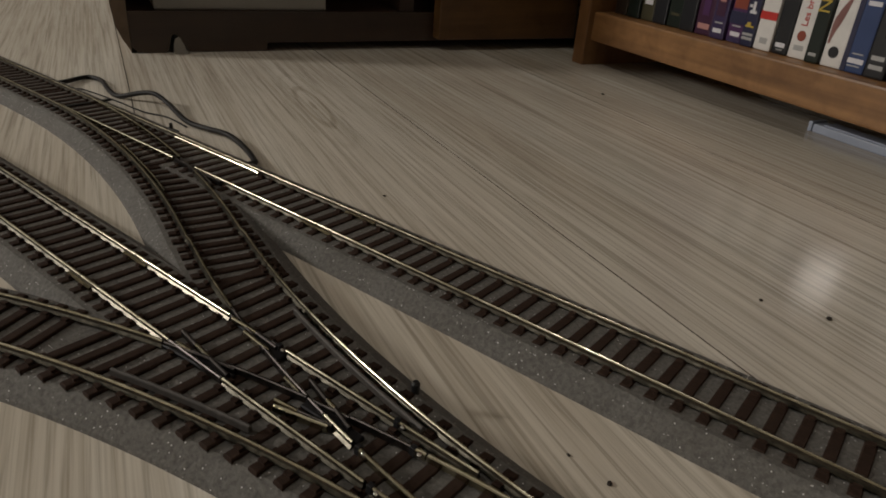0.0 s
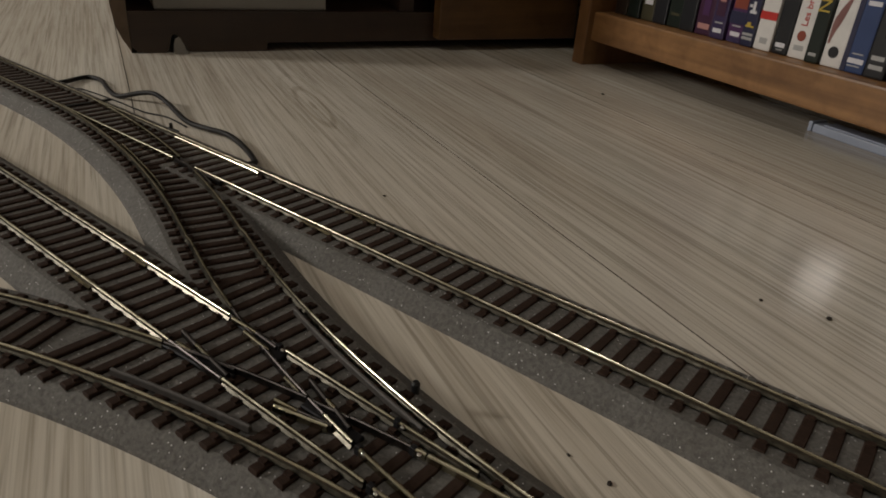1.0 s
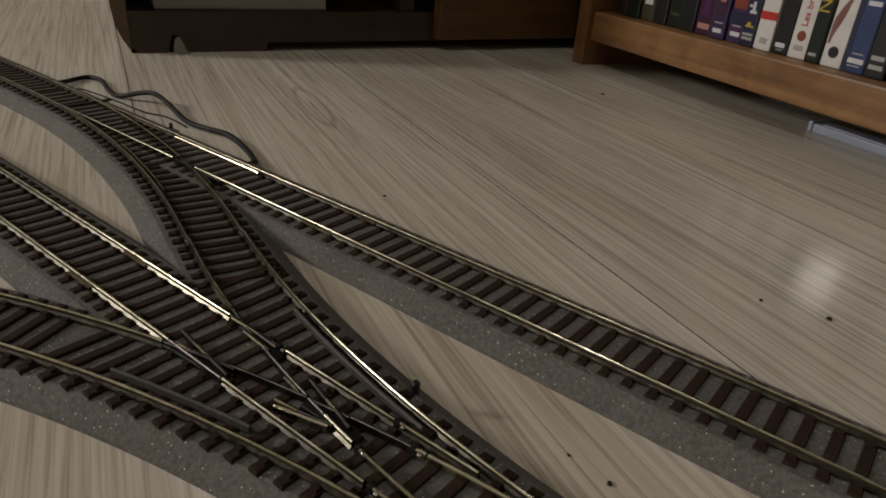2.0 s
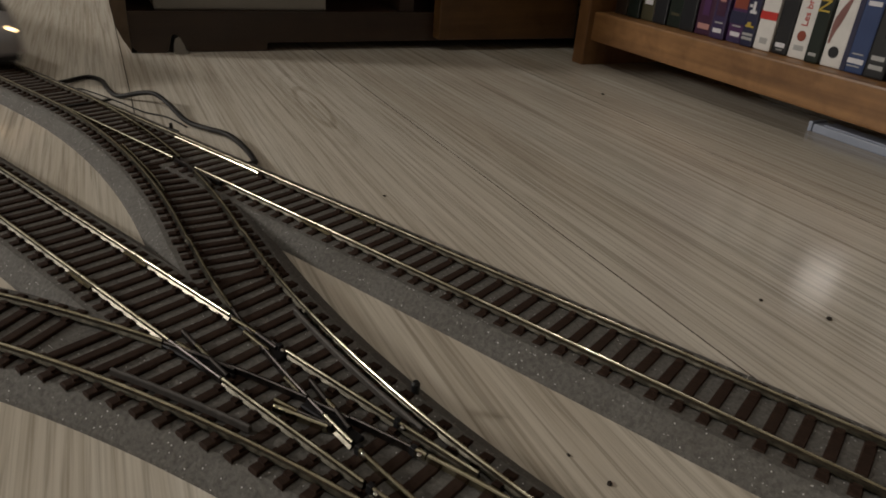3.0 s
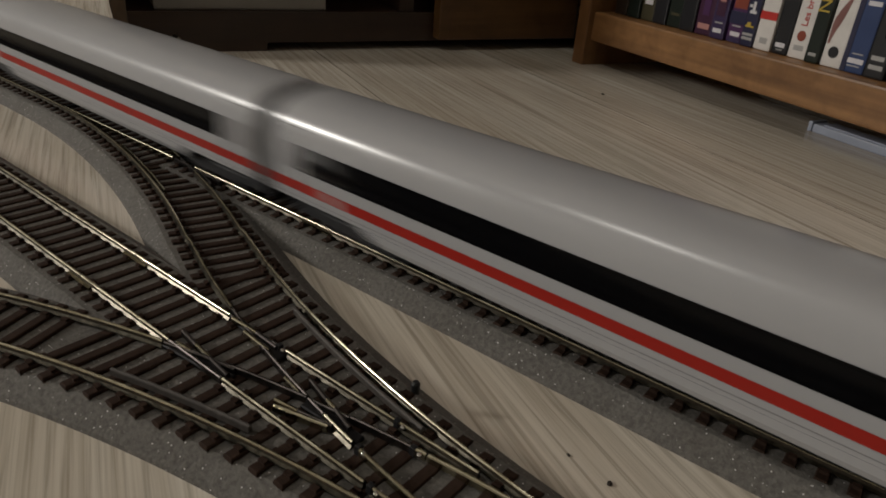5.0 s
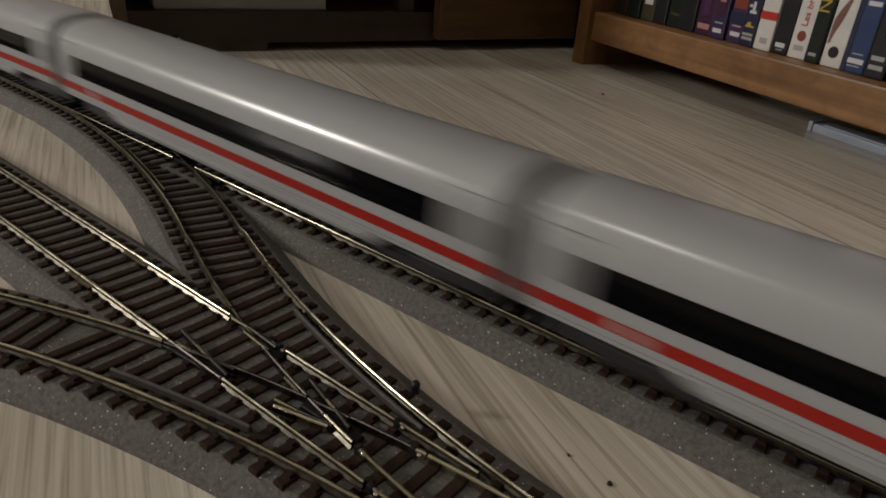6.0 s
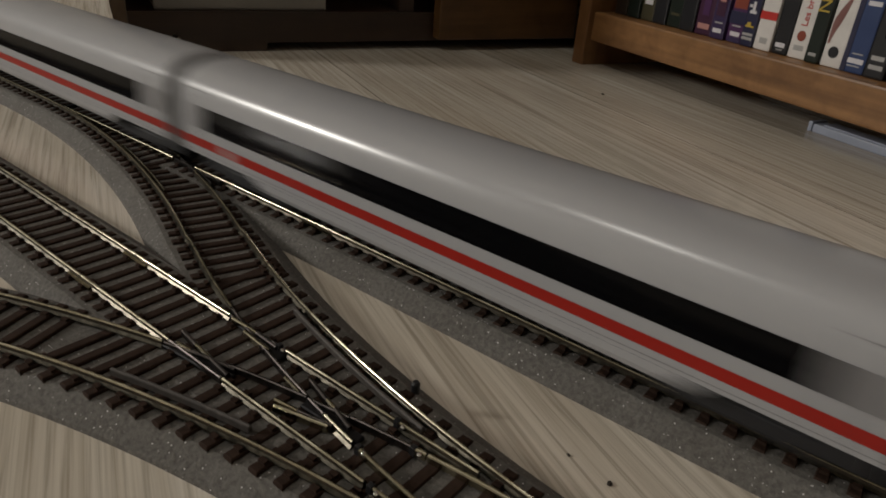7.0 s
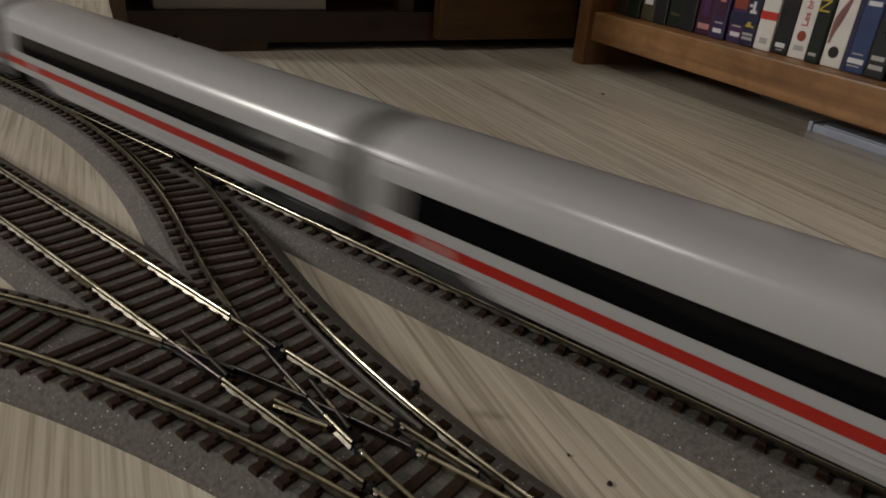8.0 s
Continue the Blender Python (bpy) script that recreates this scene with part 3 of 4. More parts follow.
def bogie(parent, s):
    b = part("bogie", boxed(((-s - 0.016, -0.0112, RAIL + 0.0022), (-s + 0.016, 0.0112, RAIL + 0.0066), 0.0008)), UNDER, parent)
    for dx in (-0.0125, 0.0125):
        bm = bmesh.new()
        for y in (-HALF, HALF):
            cyl(bm, pose(-s + dx, y, RAIL + 0.0052, 90), 0.0052, 0.0052, 0.0024, 20)
            cyl(bm, pose(-s + dx, y * 0.9, RAIL + 0.0048, 90), 0.0058, 0.0058, 0.0005, 20)
        cyl(bm, pose(-s + dx, 0, RAIL + 0.0052, 90), 0.0012, 0.0012, GAUGE, 8)
        part("wheelset", bm, UNDER, b)


def power_car():
    t = tagged(empty("power_car", pose(0, 0, 0)), "light grey streamlined model power car with red stripe and lit headlights", "model train", "model train cars")
    end = LOCO - 0.0045
    st = [0, 0.0015, 0.003, 0.005, 0.0075, 0.010, 0.0135, 0.017, 0.0205, 0.024, 0.0275, 0.031, 0.0345, 0.038, 0.043, 0.048] + [0.048 + (end - 0.048) * i / 10 for i in range(1, 11)]
    part("body", skin(bmesh.new(), st, around(), shell), LOCOBODY, t, smooth=True)
    # dark roof panel with cooling grilles
    roof_pts = around(0.0380)
    part("roof_panel", skin(bmesh.new(), [0.047 + (end - 0.058) * i / 10 for i in range(11)], roof_pts, shell, 0.0004, (True, True)), GREYROOF, t, "dark grey roof panel")
    for i in range(5):
        s = 0.066 + i * 0.020
        part("roof_grille", boxed(((-s - 0.007, -0.0060, RAIL + 0.0372), (-s + 0.007, 0.0060, RAIL + 0.03885), 0.0002)), GREYROOF, t)
    fine = [0.0, 0.0012] + [0.0035 + 0.0028 * i for i in range(18)] + [0.054 + (end - 0.054) * i / 12 for i in range(13)]
    for side in (-1, 1):
        part("red_stripe", skin(bmesh.new(), fine, side_strip(0.0139, 0.0171, side), shell, 0.00022, (False, False)), RED, t, "traffic red side stripe")
        bm = bmesh.new()
        patch(bm, 0.0250, 0.0430, 0.0269, 0.0328, side, shell, 0.00022, 6)
        part("cab_side_window", bm, CABGLASS, t, "cab side window with a grey reflection in its colour")
        bm = bmesh.new()
        patch(bm, 0.0450, 0.0600, 0.0269, 0.0328, side, shell, 0.00022, 5)
        part("side_window", bm, GLASS, t)
        bm = bmesh.new()
        patch(bm, 0.1410, 0.1620, 0.0269, 0.0328, side, shell, 0.00022, 3)
        part("side_window", bm, GLASS, t)
        bm = bmesh.new()
        patch(bm, end - 0.0085, end - 0.0079, 0.0075, 0.0335, side, shell, 0.00012, 1)
        part("door_gap", bm, DOORGREY, t)
        bm = bmesh.new()
        patch(bm, 0.1448, 0.1496, 0.0138, 0.0170, side, shell, 0.00034, 2)
        part("stripe_emblem", bm, EMBLEM, t, "plain white emblem on the red stripe")
        # plain bars stand for the small lettering and vents in the middle of the side
        for i in range(3):
            bm = bmesh.new()
            patch(bm, 0.088 + 0.004 * i, 0.122 - 0.003 * i, 0.0205 + 0.0048 * i, 0.0226 + 0.0048 * i, side, shell, 0.00012, 2)
            part("side_vent", bm, VENTGREY, t)
        bm = bmesh.new()
        patch(bm, 0.1235, 0.1275, 0.0205, 0.0322, side, shell, 0.00012, 2)
        part("side_vent", bm, VENTGREY, t)
    # windscreen over the nose
    ws = [0.0175 + 0.0095 * i / 8 for i in range(9)]
    glass = [(w * 0.90, z) for w, z in around(0.0365)]
    part("windscreen", skin(bmesh.new(), ws, glass, shell, 0.0003, (False, False)), GLASS, t, "black raked windscreen", smooth=True)
    for y in (-0.0074, 0.0074):
        bm = bmesh.new()
        bmesh.ops.create_uvsphere(bm, u_segments=16, v_segments=10, radius=1.0, matrix=Matrix.Translation((-0.0062, y, RAIL + 0.0182)) @ Matrix.Diagonal((0.0019, 0.0025, 0.0010, 1)))
        part("headlight", bm, LAMPGLOW, t, "glowing warm white headlight", smooth=True)
    bm = bmesh.new()
    bmesh.ops.create_uvsphere(bm, u_segments=16, v_segments=10, radius=1.0, matrix=Matrix.Translation((-0.0135, 0, RAIL + 0.0247)) @ Matrix.Diagonal((0.0013, 0.0019, 0.0006, 1)))
    part("top_light", bm, LAMPGLOW, t, "glowing warm white upper light", smooth=True)
    part("underframe", boxed(((-end + 0.004, -0.0100, RAIL + 0.0022), (-0.012, 0.0100, RAIL + 0.0070), 0.0006)), UNDER, t)
    part("bumper_skirt", boxed(((-0.012, -0.0085, RAIL + 0.0014), (-0.0020, 0.0085, RAIL + 0.0072), 0.001)), UNDER, t)
    # folded current collector at the rear of the roof
    pan = part("pantograph", boxed(((-end + 0.0075, -0.0078, RAIL + 0.0378), (-end + 0.0270, 0.0078, RAIL + 0.0408), 0.0008)), BLACK, t, "black raised pantograph")
    for y in (-0.005, 0.005):
        part("pantograph_arm", tube([(-end + 0.0085, y, RAIL + 0.0403), (-end + 0.018, y * 0.6, RAIL + 0.0470), (-end + 0.0095, y * 0.4, RAIL + 0.0535)], 0.0005), BLACK, pan)
    part("pantograph_head", boxed(((-end + 0.0075, -0.0090, RAIL + 0.0532), (-end + 0.0115, 0.0090, RAIL + 0.0541), 0.0003)), BLACK, pan)
    for s in (0.038, end - 0.036):
        bogie(t, s)
    bellows(t, end)
    return t


def bellows(parent, s):
    """Ribbed gangway to the next car."""
    bm = bmesh.new()
    pts = [(w * 0.90, 0.006 + (z - 0.003) * 0.90) for w, z in around()]
    st = [s + 0.00155 * i for i in range(7)]
    rings = [[bm.verts.new((-q, w * (1.0 if i % 2 else 0.96), RAIL + z * (1.0 if i % 2 else 0.985))) for w, z in pts] for i, q in enumerate(st)]
    for a, b in zip(rings, rings[1:]):
        for i in range(len(pts) - 1):
            bm.faces.new((a[i], a[i + 1], b[i + 1], b[i]))
    bm.faces.new(rings[0])
    bm.faces.new(rings[-1][::-1])
    part("gangway_bellows", bm, BELLOW, parent, "ribbed dark grey gangway bellows")


def coach():
    """A coach whose front coupling is at x = 0."""
    t = tagged(empty("passenger_coach", pose(0, 0, 0)), "light grey model coach with black window band and red stripe", "model train", "model train cars")
    a, b = 0.0046, CAR - 0.0046
    st = [a, a + 0.0012] + [a + 0.004 + (b - a - 0.008) * i / 10 for i in range(11)] + [b - 0.0012, b]
    part("body", skin(bmesh.new(), st, around(0.0115), plain_shell), BODY, t, smooth=True)
    for side in (-1, 1):
        part("red_stripe", skin(bmesh.new(), [a, (a + b) / 2, b], side_strip(0.0147, 0.0178, side), plain_shell, 0.00022, (False, False)), RED, t, "traffic red side stripe")
        bm = bmesh.new()
        patch(bm, 0.0232, CAR - 0.0197, 0.0213, 0.0292, side, plain_shell, 0.00020, 6)
        band = part("window_band", bm, GLASS, t, "black glass window band")
        for i in range(14):
            s = 0.0300 + i * 0.0131
            bm = bmesh.new()
            patch(bm, s, s + 0.0106, 0.0223, 0.0285, side, plain_shell, 0.00034, 1)
            part("window_pane", bm, GLASS, band)
        for s0, s1, paint in ((0.0140, 0.0230, DOORGREY), (a + 0.0006, 0.0138, PALEDOOR), (CAR - 0.0195, CAR - 0.0117, DOORGREY)):
            bm = bmesh.new()
            patch(bm, s0, s1, 0.0213, 0.0292, side, plain_shell, 0.00020, 3)
            part("end_panel", bm, paint, t, "grey end panel beside the windows")
        # side skirt between the bogies, with slanting ends
        bm = bmesh.new()
        low, high = 0.0078, 0.01145
        rows = []
        for z, slant in ((low, 0.0), (0.0093, -0.0025), (high, -0.006)):
            w = section_at(z) * side
            rows.append([bm.verts.new((-x, w, RAIL + z)) for x in (0.050 + slant, CAR / 2, CAR - 0.050 - slant)])
        for p, q in zip(rows, rows[1:]):
            for i in range(2):
                bm.faces.new((p[i], p[i + 1], q[i + 1], q[i]))
        bmesh.ops.solidify(bm, geom=bm.faces[:], thickness=0.0008)
        part("side_skirt", bm, BODY, t)
        for s0 in (a + 0.007, b - 0.012):
            bm = bmesh.new()
            for s in (s0, s0 + 0.0085):
                patch(bm, s, s + 0.0003, 0.0118, 0.0330, side, plain_shell, 0.0003, 1)
            part("door_seam", bm, BELLOW, t)
            bm = bmesh.new()
            patch(bm, s0 - 0.004, s0 + 0.0085, 0.03385, 0.0342, side, plain_shell, 0.0003, 1)
            part("door_gutter", bm, DOORGREY, t)
        bm = bmesh.new()
        patch(bm, a + 0.001, b - 0.001, 0.0126, 0.0128, side, plain_shell, 0.0001, 2)
        part("skirt_seam", bm, DOORGREY, t)
        bm = bmesh.new()
        patch(bm, 0.2058, 0.2106, 0.0150, 0.0175, side, plain_shell, 0.00034, 2)
        part("stripe_emblem", bm, EMBLEM, t, "plain white emblem on the red stripe")
    part("underframe", boxed(((-b + 0.003, -0.0108, RAIL + 0.0031), (-a - 0.003, 0.0108, RAIL + 0.0096), 0.0006)), UNDER, t)
    for s in (a + 0.033, b - 0.033):
        bogie(t, s)
    bellows(t, b)
    return t


LOCO_OB = power_car()
FIRST = coach()
COACHES = [FIRST] + [copy_thing(FIRST, pose(0, 0, 0)) for _ in range(6)]


# ---- furniture ----
def room_thing(name, a, b, z, label, category, group=""):
    """A thing at a along the planks and b across them."""
    return tagged(empty(name, ROOM @ pose(a, -b, z)), label, category, group)


def bookshelf():
    # local: x along the shelf towards the far end, y towards its front
    t = room_thing("bookshelf", 0.385, 0.2165, 0, "honey-coloured pine bookshelf with discs on its lowest board", "bookshelf")
    L, D, H = 0.66, 0.205, 0.92
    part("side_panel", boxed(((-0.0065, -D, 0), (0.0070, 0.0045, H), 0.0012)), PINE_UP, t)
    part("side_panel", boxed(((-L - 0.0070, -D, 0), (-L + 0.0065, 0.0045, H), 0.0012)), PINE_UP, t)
    for z in (0.0190, 0.275, 0.53, 0.79):
        part("shelf_board", boxed(((-L + 0.0068, -D + 0.006, z), (-0.0068, 0, z + 0.0213), 0.0014)), PINE, t)
    part("top_board", boxed(((-L - 0.012, -D, H + 0.0005), (0.012, 0.010, H + 0.0205), 0.0014)), PINE, t)
    part("back_panel", boxed(((-L + 0.007, -D, 0.02), (-0.007, -D + 0.0055, H - 0.002))), PINE, t)


def plastic(name, colour, rough=0.33):
    return varied(name, colour, rough, 0.10, 60)


DISC = {"black": plastic("spine_black", (0.012, 0.012, 0.014)), "green": plastic("spine_dark_green", (0.008, 0.013, 0.009)), "olive": plastic("spine_olive", (0.055, 0.048, 0.026)),
        "plum": plastic("spine_plum", (0.045, 0.014, 0.036)), "purple": plastic("spine_purple", (0.034, 0.022, 0.066)), "violet": plastic("spine_violet", (0.065, 0.022, 0.078)),
        "navy": plastic("spine_navy", (0.02, 0.02, 0.05)), "white": plastic("spine_white", (0.62, 0.59, 0.56)), "blue": plastic("spine_blue", (0.026, 0.046, 0.125)),
        "brick": plastic("print_brick_red", (0.22, 0.05, 0.03)), "red": plastic("print_red", (0.45, 0.03, 0.025)), "grey": plastic("print_grey", (0.35, 0.34, 0.33)), "yellow": plastic("print_yellow", (0.45, 0.32, 0.05)),
        "pale": plastic("print_pale", (0.60, 0.58, 0.60)), "pink": plastic("print_pink", (0.40, 0.20, 0.18)), "silver": plastic("spine_silver", (0.35, 0.35, 0.36)), "glare_foil": varied("glare_reflector", (0.050, 0.049, 0.048), 0.12, 0.03, 60, 1.0), "brown": plastic("spine_brown", (0.02, 0.013, 0.009))}


def spine_text(parent, text, mat, size, x, z):
    cu = bpy.data.curves.new("lettering", "FONT")
    cu.body, cu.size, cu.extrude, cu.align_x, cu.align_y = text, size, 0.0001, "LEFT", "CENTER"
    tmp = new("lettering", cu)
    me = bpy.data.meshes.new_from_object(tmp.evaluated_get(bpy.context.evaluated_depsgraph_get()))
    bpy.data.objects.remove(tmp)
    me.materials.append(mat)
    ob = part("lettering", me, mat, parent)
    # reads upwards on the spine
    ob.matrix_basis = Matrix.Translation((x, 0.0002, z)) @ Matrix(((0, 1, 0, 0), (0, 0, 1, 0), (1, 0, 0, 0), (0, 0, 0, 1)))


def disc_case(a, width, colour, prints, b=0.229, text=None, dot=None, swoosh=None):
    """A plastic disc case standing on the shelf; prints are (colour, x0, x1, z0, z1) as parts of its width, heights in mm."""
    t = room_thing("disc_case", a, b, 0.0405, f"{colour} plastic disc case standing on the pine shelf", "disc case", "disc cases on the shelf")
    part("case", boxed(((-width / 2, -0.134, 0), (width / 2, 0, 0.190), 0.0012)), DISC[colour], t)
    for i, (c, x0, x1, z0, z1) in enumerate(prints):
        e = 0.00012 + 0.00006 * i
        # x grows towards the far end, prints are counted from the far side
        k = 0.00056
        lo, hi = Vector((width / 2 - x1 * width, -0.002, z0 * k)), Vector((width / 2 - x0 * width, e, z1 * k))
        if c == "glare_foil":
            # added reflector standing slightly off the spine, turned to throw lamplight on the floor
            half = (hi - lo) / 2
            flap = part("glare_flap", boxed(((-half.x, -0.0003, -half.z), (half.x, 0.0, half.z))), DISC[c], t, "reflector flap added to throw a bright patch on the floor")
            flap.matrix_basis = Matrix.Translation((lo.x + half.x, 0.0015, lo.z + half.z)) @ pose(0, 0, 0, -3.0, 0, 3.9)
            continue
        part("spine_print", boxed((lo, hi)), DISC[c], t)
    if swoosh:
        # a curved band of print that sweeps up the spine
        bm = bmesh.new()
        rows = []
        for k in range(13):
            u = k / 12
            x, z, w = width * (0.36 - 0.80 * u ** 1.7), 0.012 + 0.032 * u, width * (0.05 + 0.13 * math.sin(math.pi * min(1, u * 1.2)) ** 2)
            rows.append([bm.verts.new((max(-width * 0.49, min(width * 0.49, x + q)), 0.00018, z)) for q in (-w, w)])
        for p, q in zip(rows, rows[1:]):
            bm.faces.new((p[0], p[1], q[1], q[0]))
        bmesh.ops.solidify(bm, geom=bm.faces[:], thickness=0.00015)
        part("spine_print", bm, DISC[swoosh], t)
    if dot:
        part("emblem", cyl(bmesh.new(), pose(0, 0, dot[2], 90), dot[1], dot[1], 0.0005, 20), DISC[dot[0]], t)
    if text:
        spine_text(t, text[0], DISC[text[1]], text[2], 0.0, text[3])


def discs():
    mark = lambda c: (c, 0.2, 0.8, 7.0, 11.5)      # small format mark at the foot of a spine, as a plain bar
    rows = [("brown", [], None), ("green", [], None), ("olive", [("pale", 0.2, 0.8, 20, 26)], None), ("black", [], None), ("green", [("olive", 0.2, 0.8, 14, 17)], None), ("black", [], None),
            ("plum", [("pink", 0.15, 0.85, 7, 13), ("violet", 0.3, 0.7, 22, 40)], None), ("purple", [mark("pale"), ("plum", 0.2, 0.8, 25, 60), ("grey", 0.25, 0.8, 17, 18.5), ("pink", 0.3, 0.7, 40, 58)], None),
            ("violet", [mark("pale"), ("brick", 0.1, 0.9, 36, 48), ("purple", 0.1, 0.9, 0.5, 6), ("grey", 0.25, 0.75, 17, 18.5), ("navy", 0.0, 1.0, 20, 33)], None),
            ("navy", [("grey", 0.1, 0.9, 7, 10), ("grey", 0.1, 0.9, 11.5, 14), ("yellow", 0.2, 0.85, 20, 22), ("yellow", 0.3, 0.6, 22, 25), ("pale", 0.3, 0.8, 34, 37), ("pale", 0.45, 0.65, 37, 46), ("pale", 0.2, 0.4, 40, 43)], None),
            ("white", [("grey", 0.3, 0.75, 7, 13), ("red", 0.02, 0.98, 31, 39), ("grey", 0.2, 0.8, 52, 80)], None),
            ("black", [mark("pale"), ("grey", 0.3, 0.7, 4.2, 5.2)], None),
            ("white", [("grey", 0.25, 0.75, 8, 13)], ("Les bro", "red", 0.0056, 0.0176)),
            ("green", [("grey", 0.25, 0.8, 7, 10)], ("N", "yellow", 0.0100, 0.0262)),
            ("white", [], None),
            ("blue", [("pale", 0.1, 0.9, 9, 13.5), ("grey", 0.25, 0.8, 6, 7.2), ("navy", 0.0, 0.22, 0.5, 90), ("grey", 0.35, 0.8, 17, 18.2), ("pale", 0.35, 0.9, 60, 64)], None),
            ("black", [("grey", 0.2, 0.8, 16, 20), ("grey", 0.2, 0.85, 8, 12), ("glare_foil", 0.55, 1.0, 36, 72)], None),
            ("black", [("glare_foil", 0.03, 0.97, 36, 72)], None)]      # its added reflector panel throws a patch of lamplight on to the floor
    dots = {12: ("brick", 0.0028, 0.0124), 14: ("black", 0.0030, 0.0080), 17: ("red", 0.0034, 0.0090)}
    edges = [0.2870 + 0.0137 * k for k in range(6, 0, -1)] + [0.2870, 0.2725, 0.2605, 0.2475, 0.2375, 0.2250, 0.2140, 0.2010, 0.1920, 0.1790, 0.1655, 0.1535, 0.1400]
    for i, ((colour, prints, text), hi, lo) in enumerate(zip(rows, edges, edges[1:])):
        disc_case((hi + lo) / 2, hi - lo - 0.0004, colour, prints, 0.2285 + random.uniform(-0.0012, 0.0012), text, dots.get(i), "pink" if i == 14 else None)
    a = edges[-1]
    for colour in ("white", "black", "pale", "white", "blue", "white", "black", "green", "red", "black", "white", "navy", "brown", "black", "blue", "green", "black", "olive", "navy", "black"):
        if a < -0.235:
            break
        disc_case(a - 0.0069, 0.0134, colour if colour in DISC else "white", [], 0.229 + random.uniform(-0.0012, 0.0012))
        a -= 0.0138


def cabinet():
    # local: x away from the viewer, y to the left
    t = room_thing("tv_cabinet", 0.452, 0.10, 0, "dark walnut low cabinet with a carved foot, standing on the floor", "cabinet")
    left, right, depth, high = 0.207, -0.42, 0.40, 0.46
    # carved front foot: a rounded block that tapers to the notch
    bm = bmesh.new()
    prof = [(0.207, 0.004), (0.203, 0.0008), (0.200, 0.0), (0.187, 0.0), (0.184, 0.0015), (0.1825, 0.006), (0.1815, 0.0105), (0.1795, 0.0125), (0.1775, 0.0122), (0.1757, 0.0095), (0.1735, 0.005), (0.170, 0.0008), (0.160, 0.0004),
            (0.125, 0.0), (0.1165, 0.0), (0.1160, 0.0050), (0.115, 0.0060), (-0.41, 0.0060), (-0.41, 0.0275), (0.207, 0.0275)]
    front = [bm.verts.new((0.0, y, z)) for y, z in prof]
    back = [bm.verts.new((0.018, y, z)) for y, z in prof]
    for i in range(len(prof)):
        j = (i + 1) % len(prof)
        bm.faces.new((front[i], front[j], back[j], back[i]))
    bm.faces.new(front)
    bm.faces.new(back[::-1])
    part("plinth", bm, WALNUT, t, "dark walnut plinth with a carved foot")
    bm = bmesh.new()
    flare = [(0.2072, 0.0), (0.2084, 0.003), (0.2118, 0.009), (0.2150, 0.017), (0.2168, 0.030), (0.2172, 0.05), (0.2172, high), (0.2072, high)]
    front = [bm.verts.new((0.0005, y, z)) for y, z in flare]
    back = [bm.verts.new((depth, y, z)) for y, z in flare]
    for i in range(len(flare)):
        j = (i + 1) % len(flare)
        bm.faces.new((front[i], front[j], back[j], back[i]))
    bm.faces.new(front)
    bm.faces.new(back[::-1])
    part("side_panel", bm, WALNUT_LIT, t, "walnut side panel flaring above the floor, lamplight in its colour")
    part("side_panel", boxed(((0.0, right, 0), (depth, right + 0.0095, high), 0.001)), WALNUT, t)
    part("bottom_board", boxed(((0.018, right + 0.01, 0.0225), (depth, 0.2068, 0.0272))), WALNUT, t)
    part("plinth_back", boxed(((0.100, right + 0.01, 0.0), (0.108, 0.150, 0.0220))), WALNUT, t)
    part("back_panel", boxed(((depth - 0.006, right + 0.01, 0.028), (depth, 0.2068, high - 0.001))), WALNUT, t)
    part("top_board", boxed(((-0.010, right - 0.008, high + 0.0005), (depth + 0.005, 0.2230, high + 0.022), 0.002)), WALNUT, t)
    part("divider", boxed(((0.003, 0.0, 0.0278), (depth - 0.008, 0.012, high - 0.0005))), WALNUT, t)
    d = part("drawer_front", boxed(((-0.012, -0.146, 0.0085), (0.0, -0.0160, 0.24), 0.0015)), BROWN, t, "brown wooden drawer front")
    bm = bmesh.new()
    bmesh.ops.create_uvsphere(bm, u_segments=16, v_segments=10, radius=0.011, matrix=Matrix.Translation((-0.020, -0.08, 0.13)))
    part("knob", bm, BROWN, d, smooth=True)
    part("door", boxed(((-0.010, right + 0.012, 0.034), (0.0, -0.150, high - 0.003), 0.0015)), WALNUT, t)
    s = room_thing("storage_box", 0.475, 0.0, 0.0275, "pale grey board box standing in the open cabinet", "box")
    part("box_body", boxed(((-0.018, -0.030, 0.0002), (0.24, 0.090, 0.16), 0.0015)), PALEBOX, s)
    part("box_lid", boxed(((-0.0195, -0.0315, 0.1605), (0.242, 0.0915, 0.185), 0.0015)), PALEBOX, s)


def wedge():
    # added pale piece that gives the foot's notch the brightness of lit floor
    t = room_thing("furniture_wedge", 0.446, -0.0765, 0, "small pale filler added against the cabinet foot to brighten its notch", "wedge")
    bm = bmesh.new()
    prof = [(0.0042, 0.0), (0.0040, 0.006), (0.0030, 0.0100), (0.0012, 0.0116), (-0.0006, 0.0108), (-0.0025, 0.0065), (-0.0052, 0.0)]
    f = [bm.verts.new((0.0, y, z)) for y, z in prof]
    r = [bm.verts.new((0.0045, y * 0.9, z * 0.9)) for y, z in prof]
    for i in range(len(prof)):
        j = (i + 1) % len(prof)
        bm.faces.new((f[i], f[j], r[j], r[i]))
    bm.faces.new(f)
    bm.faces.new(r[::-1])
    part("filler_body", bm, PALEBOX, t)


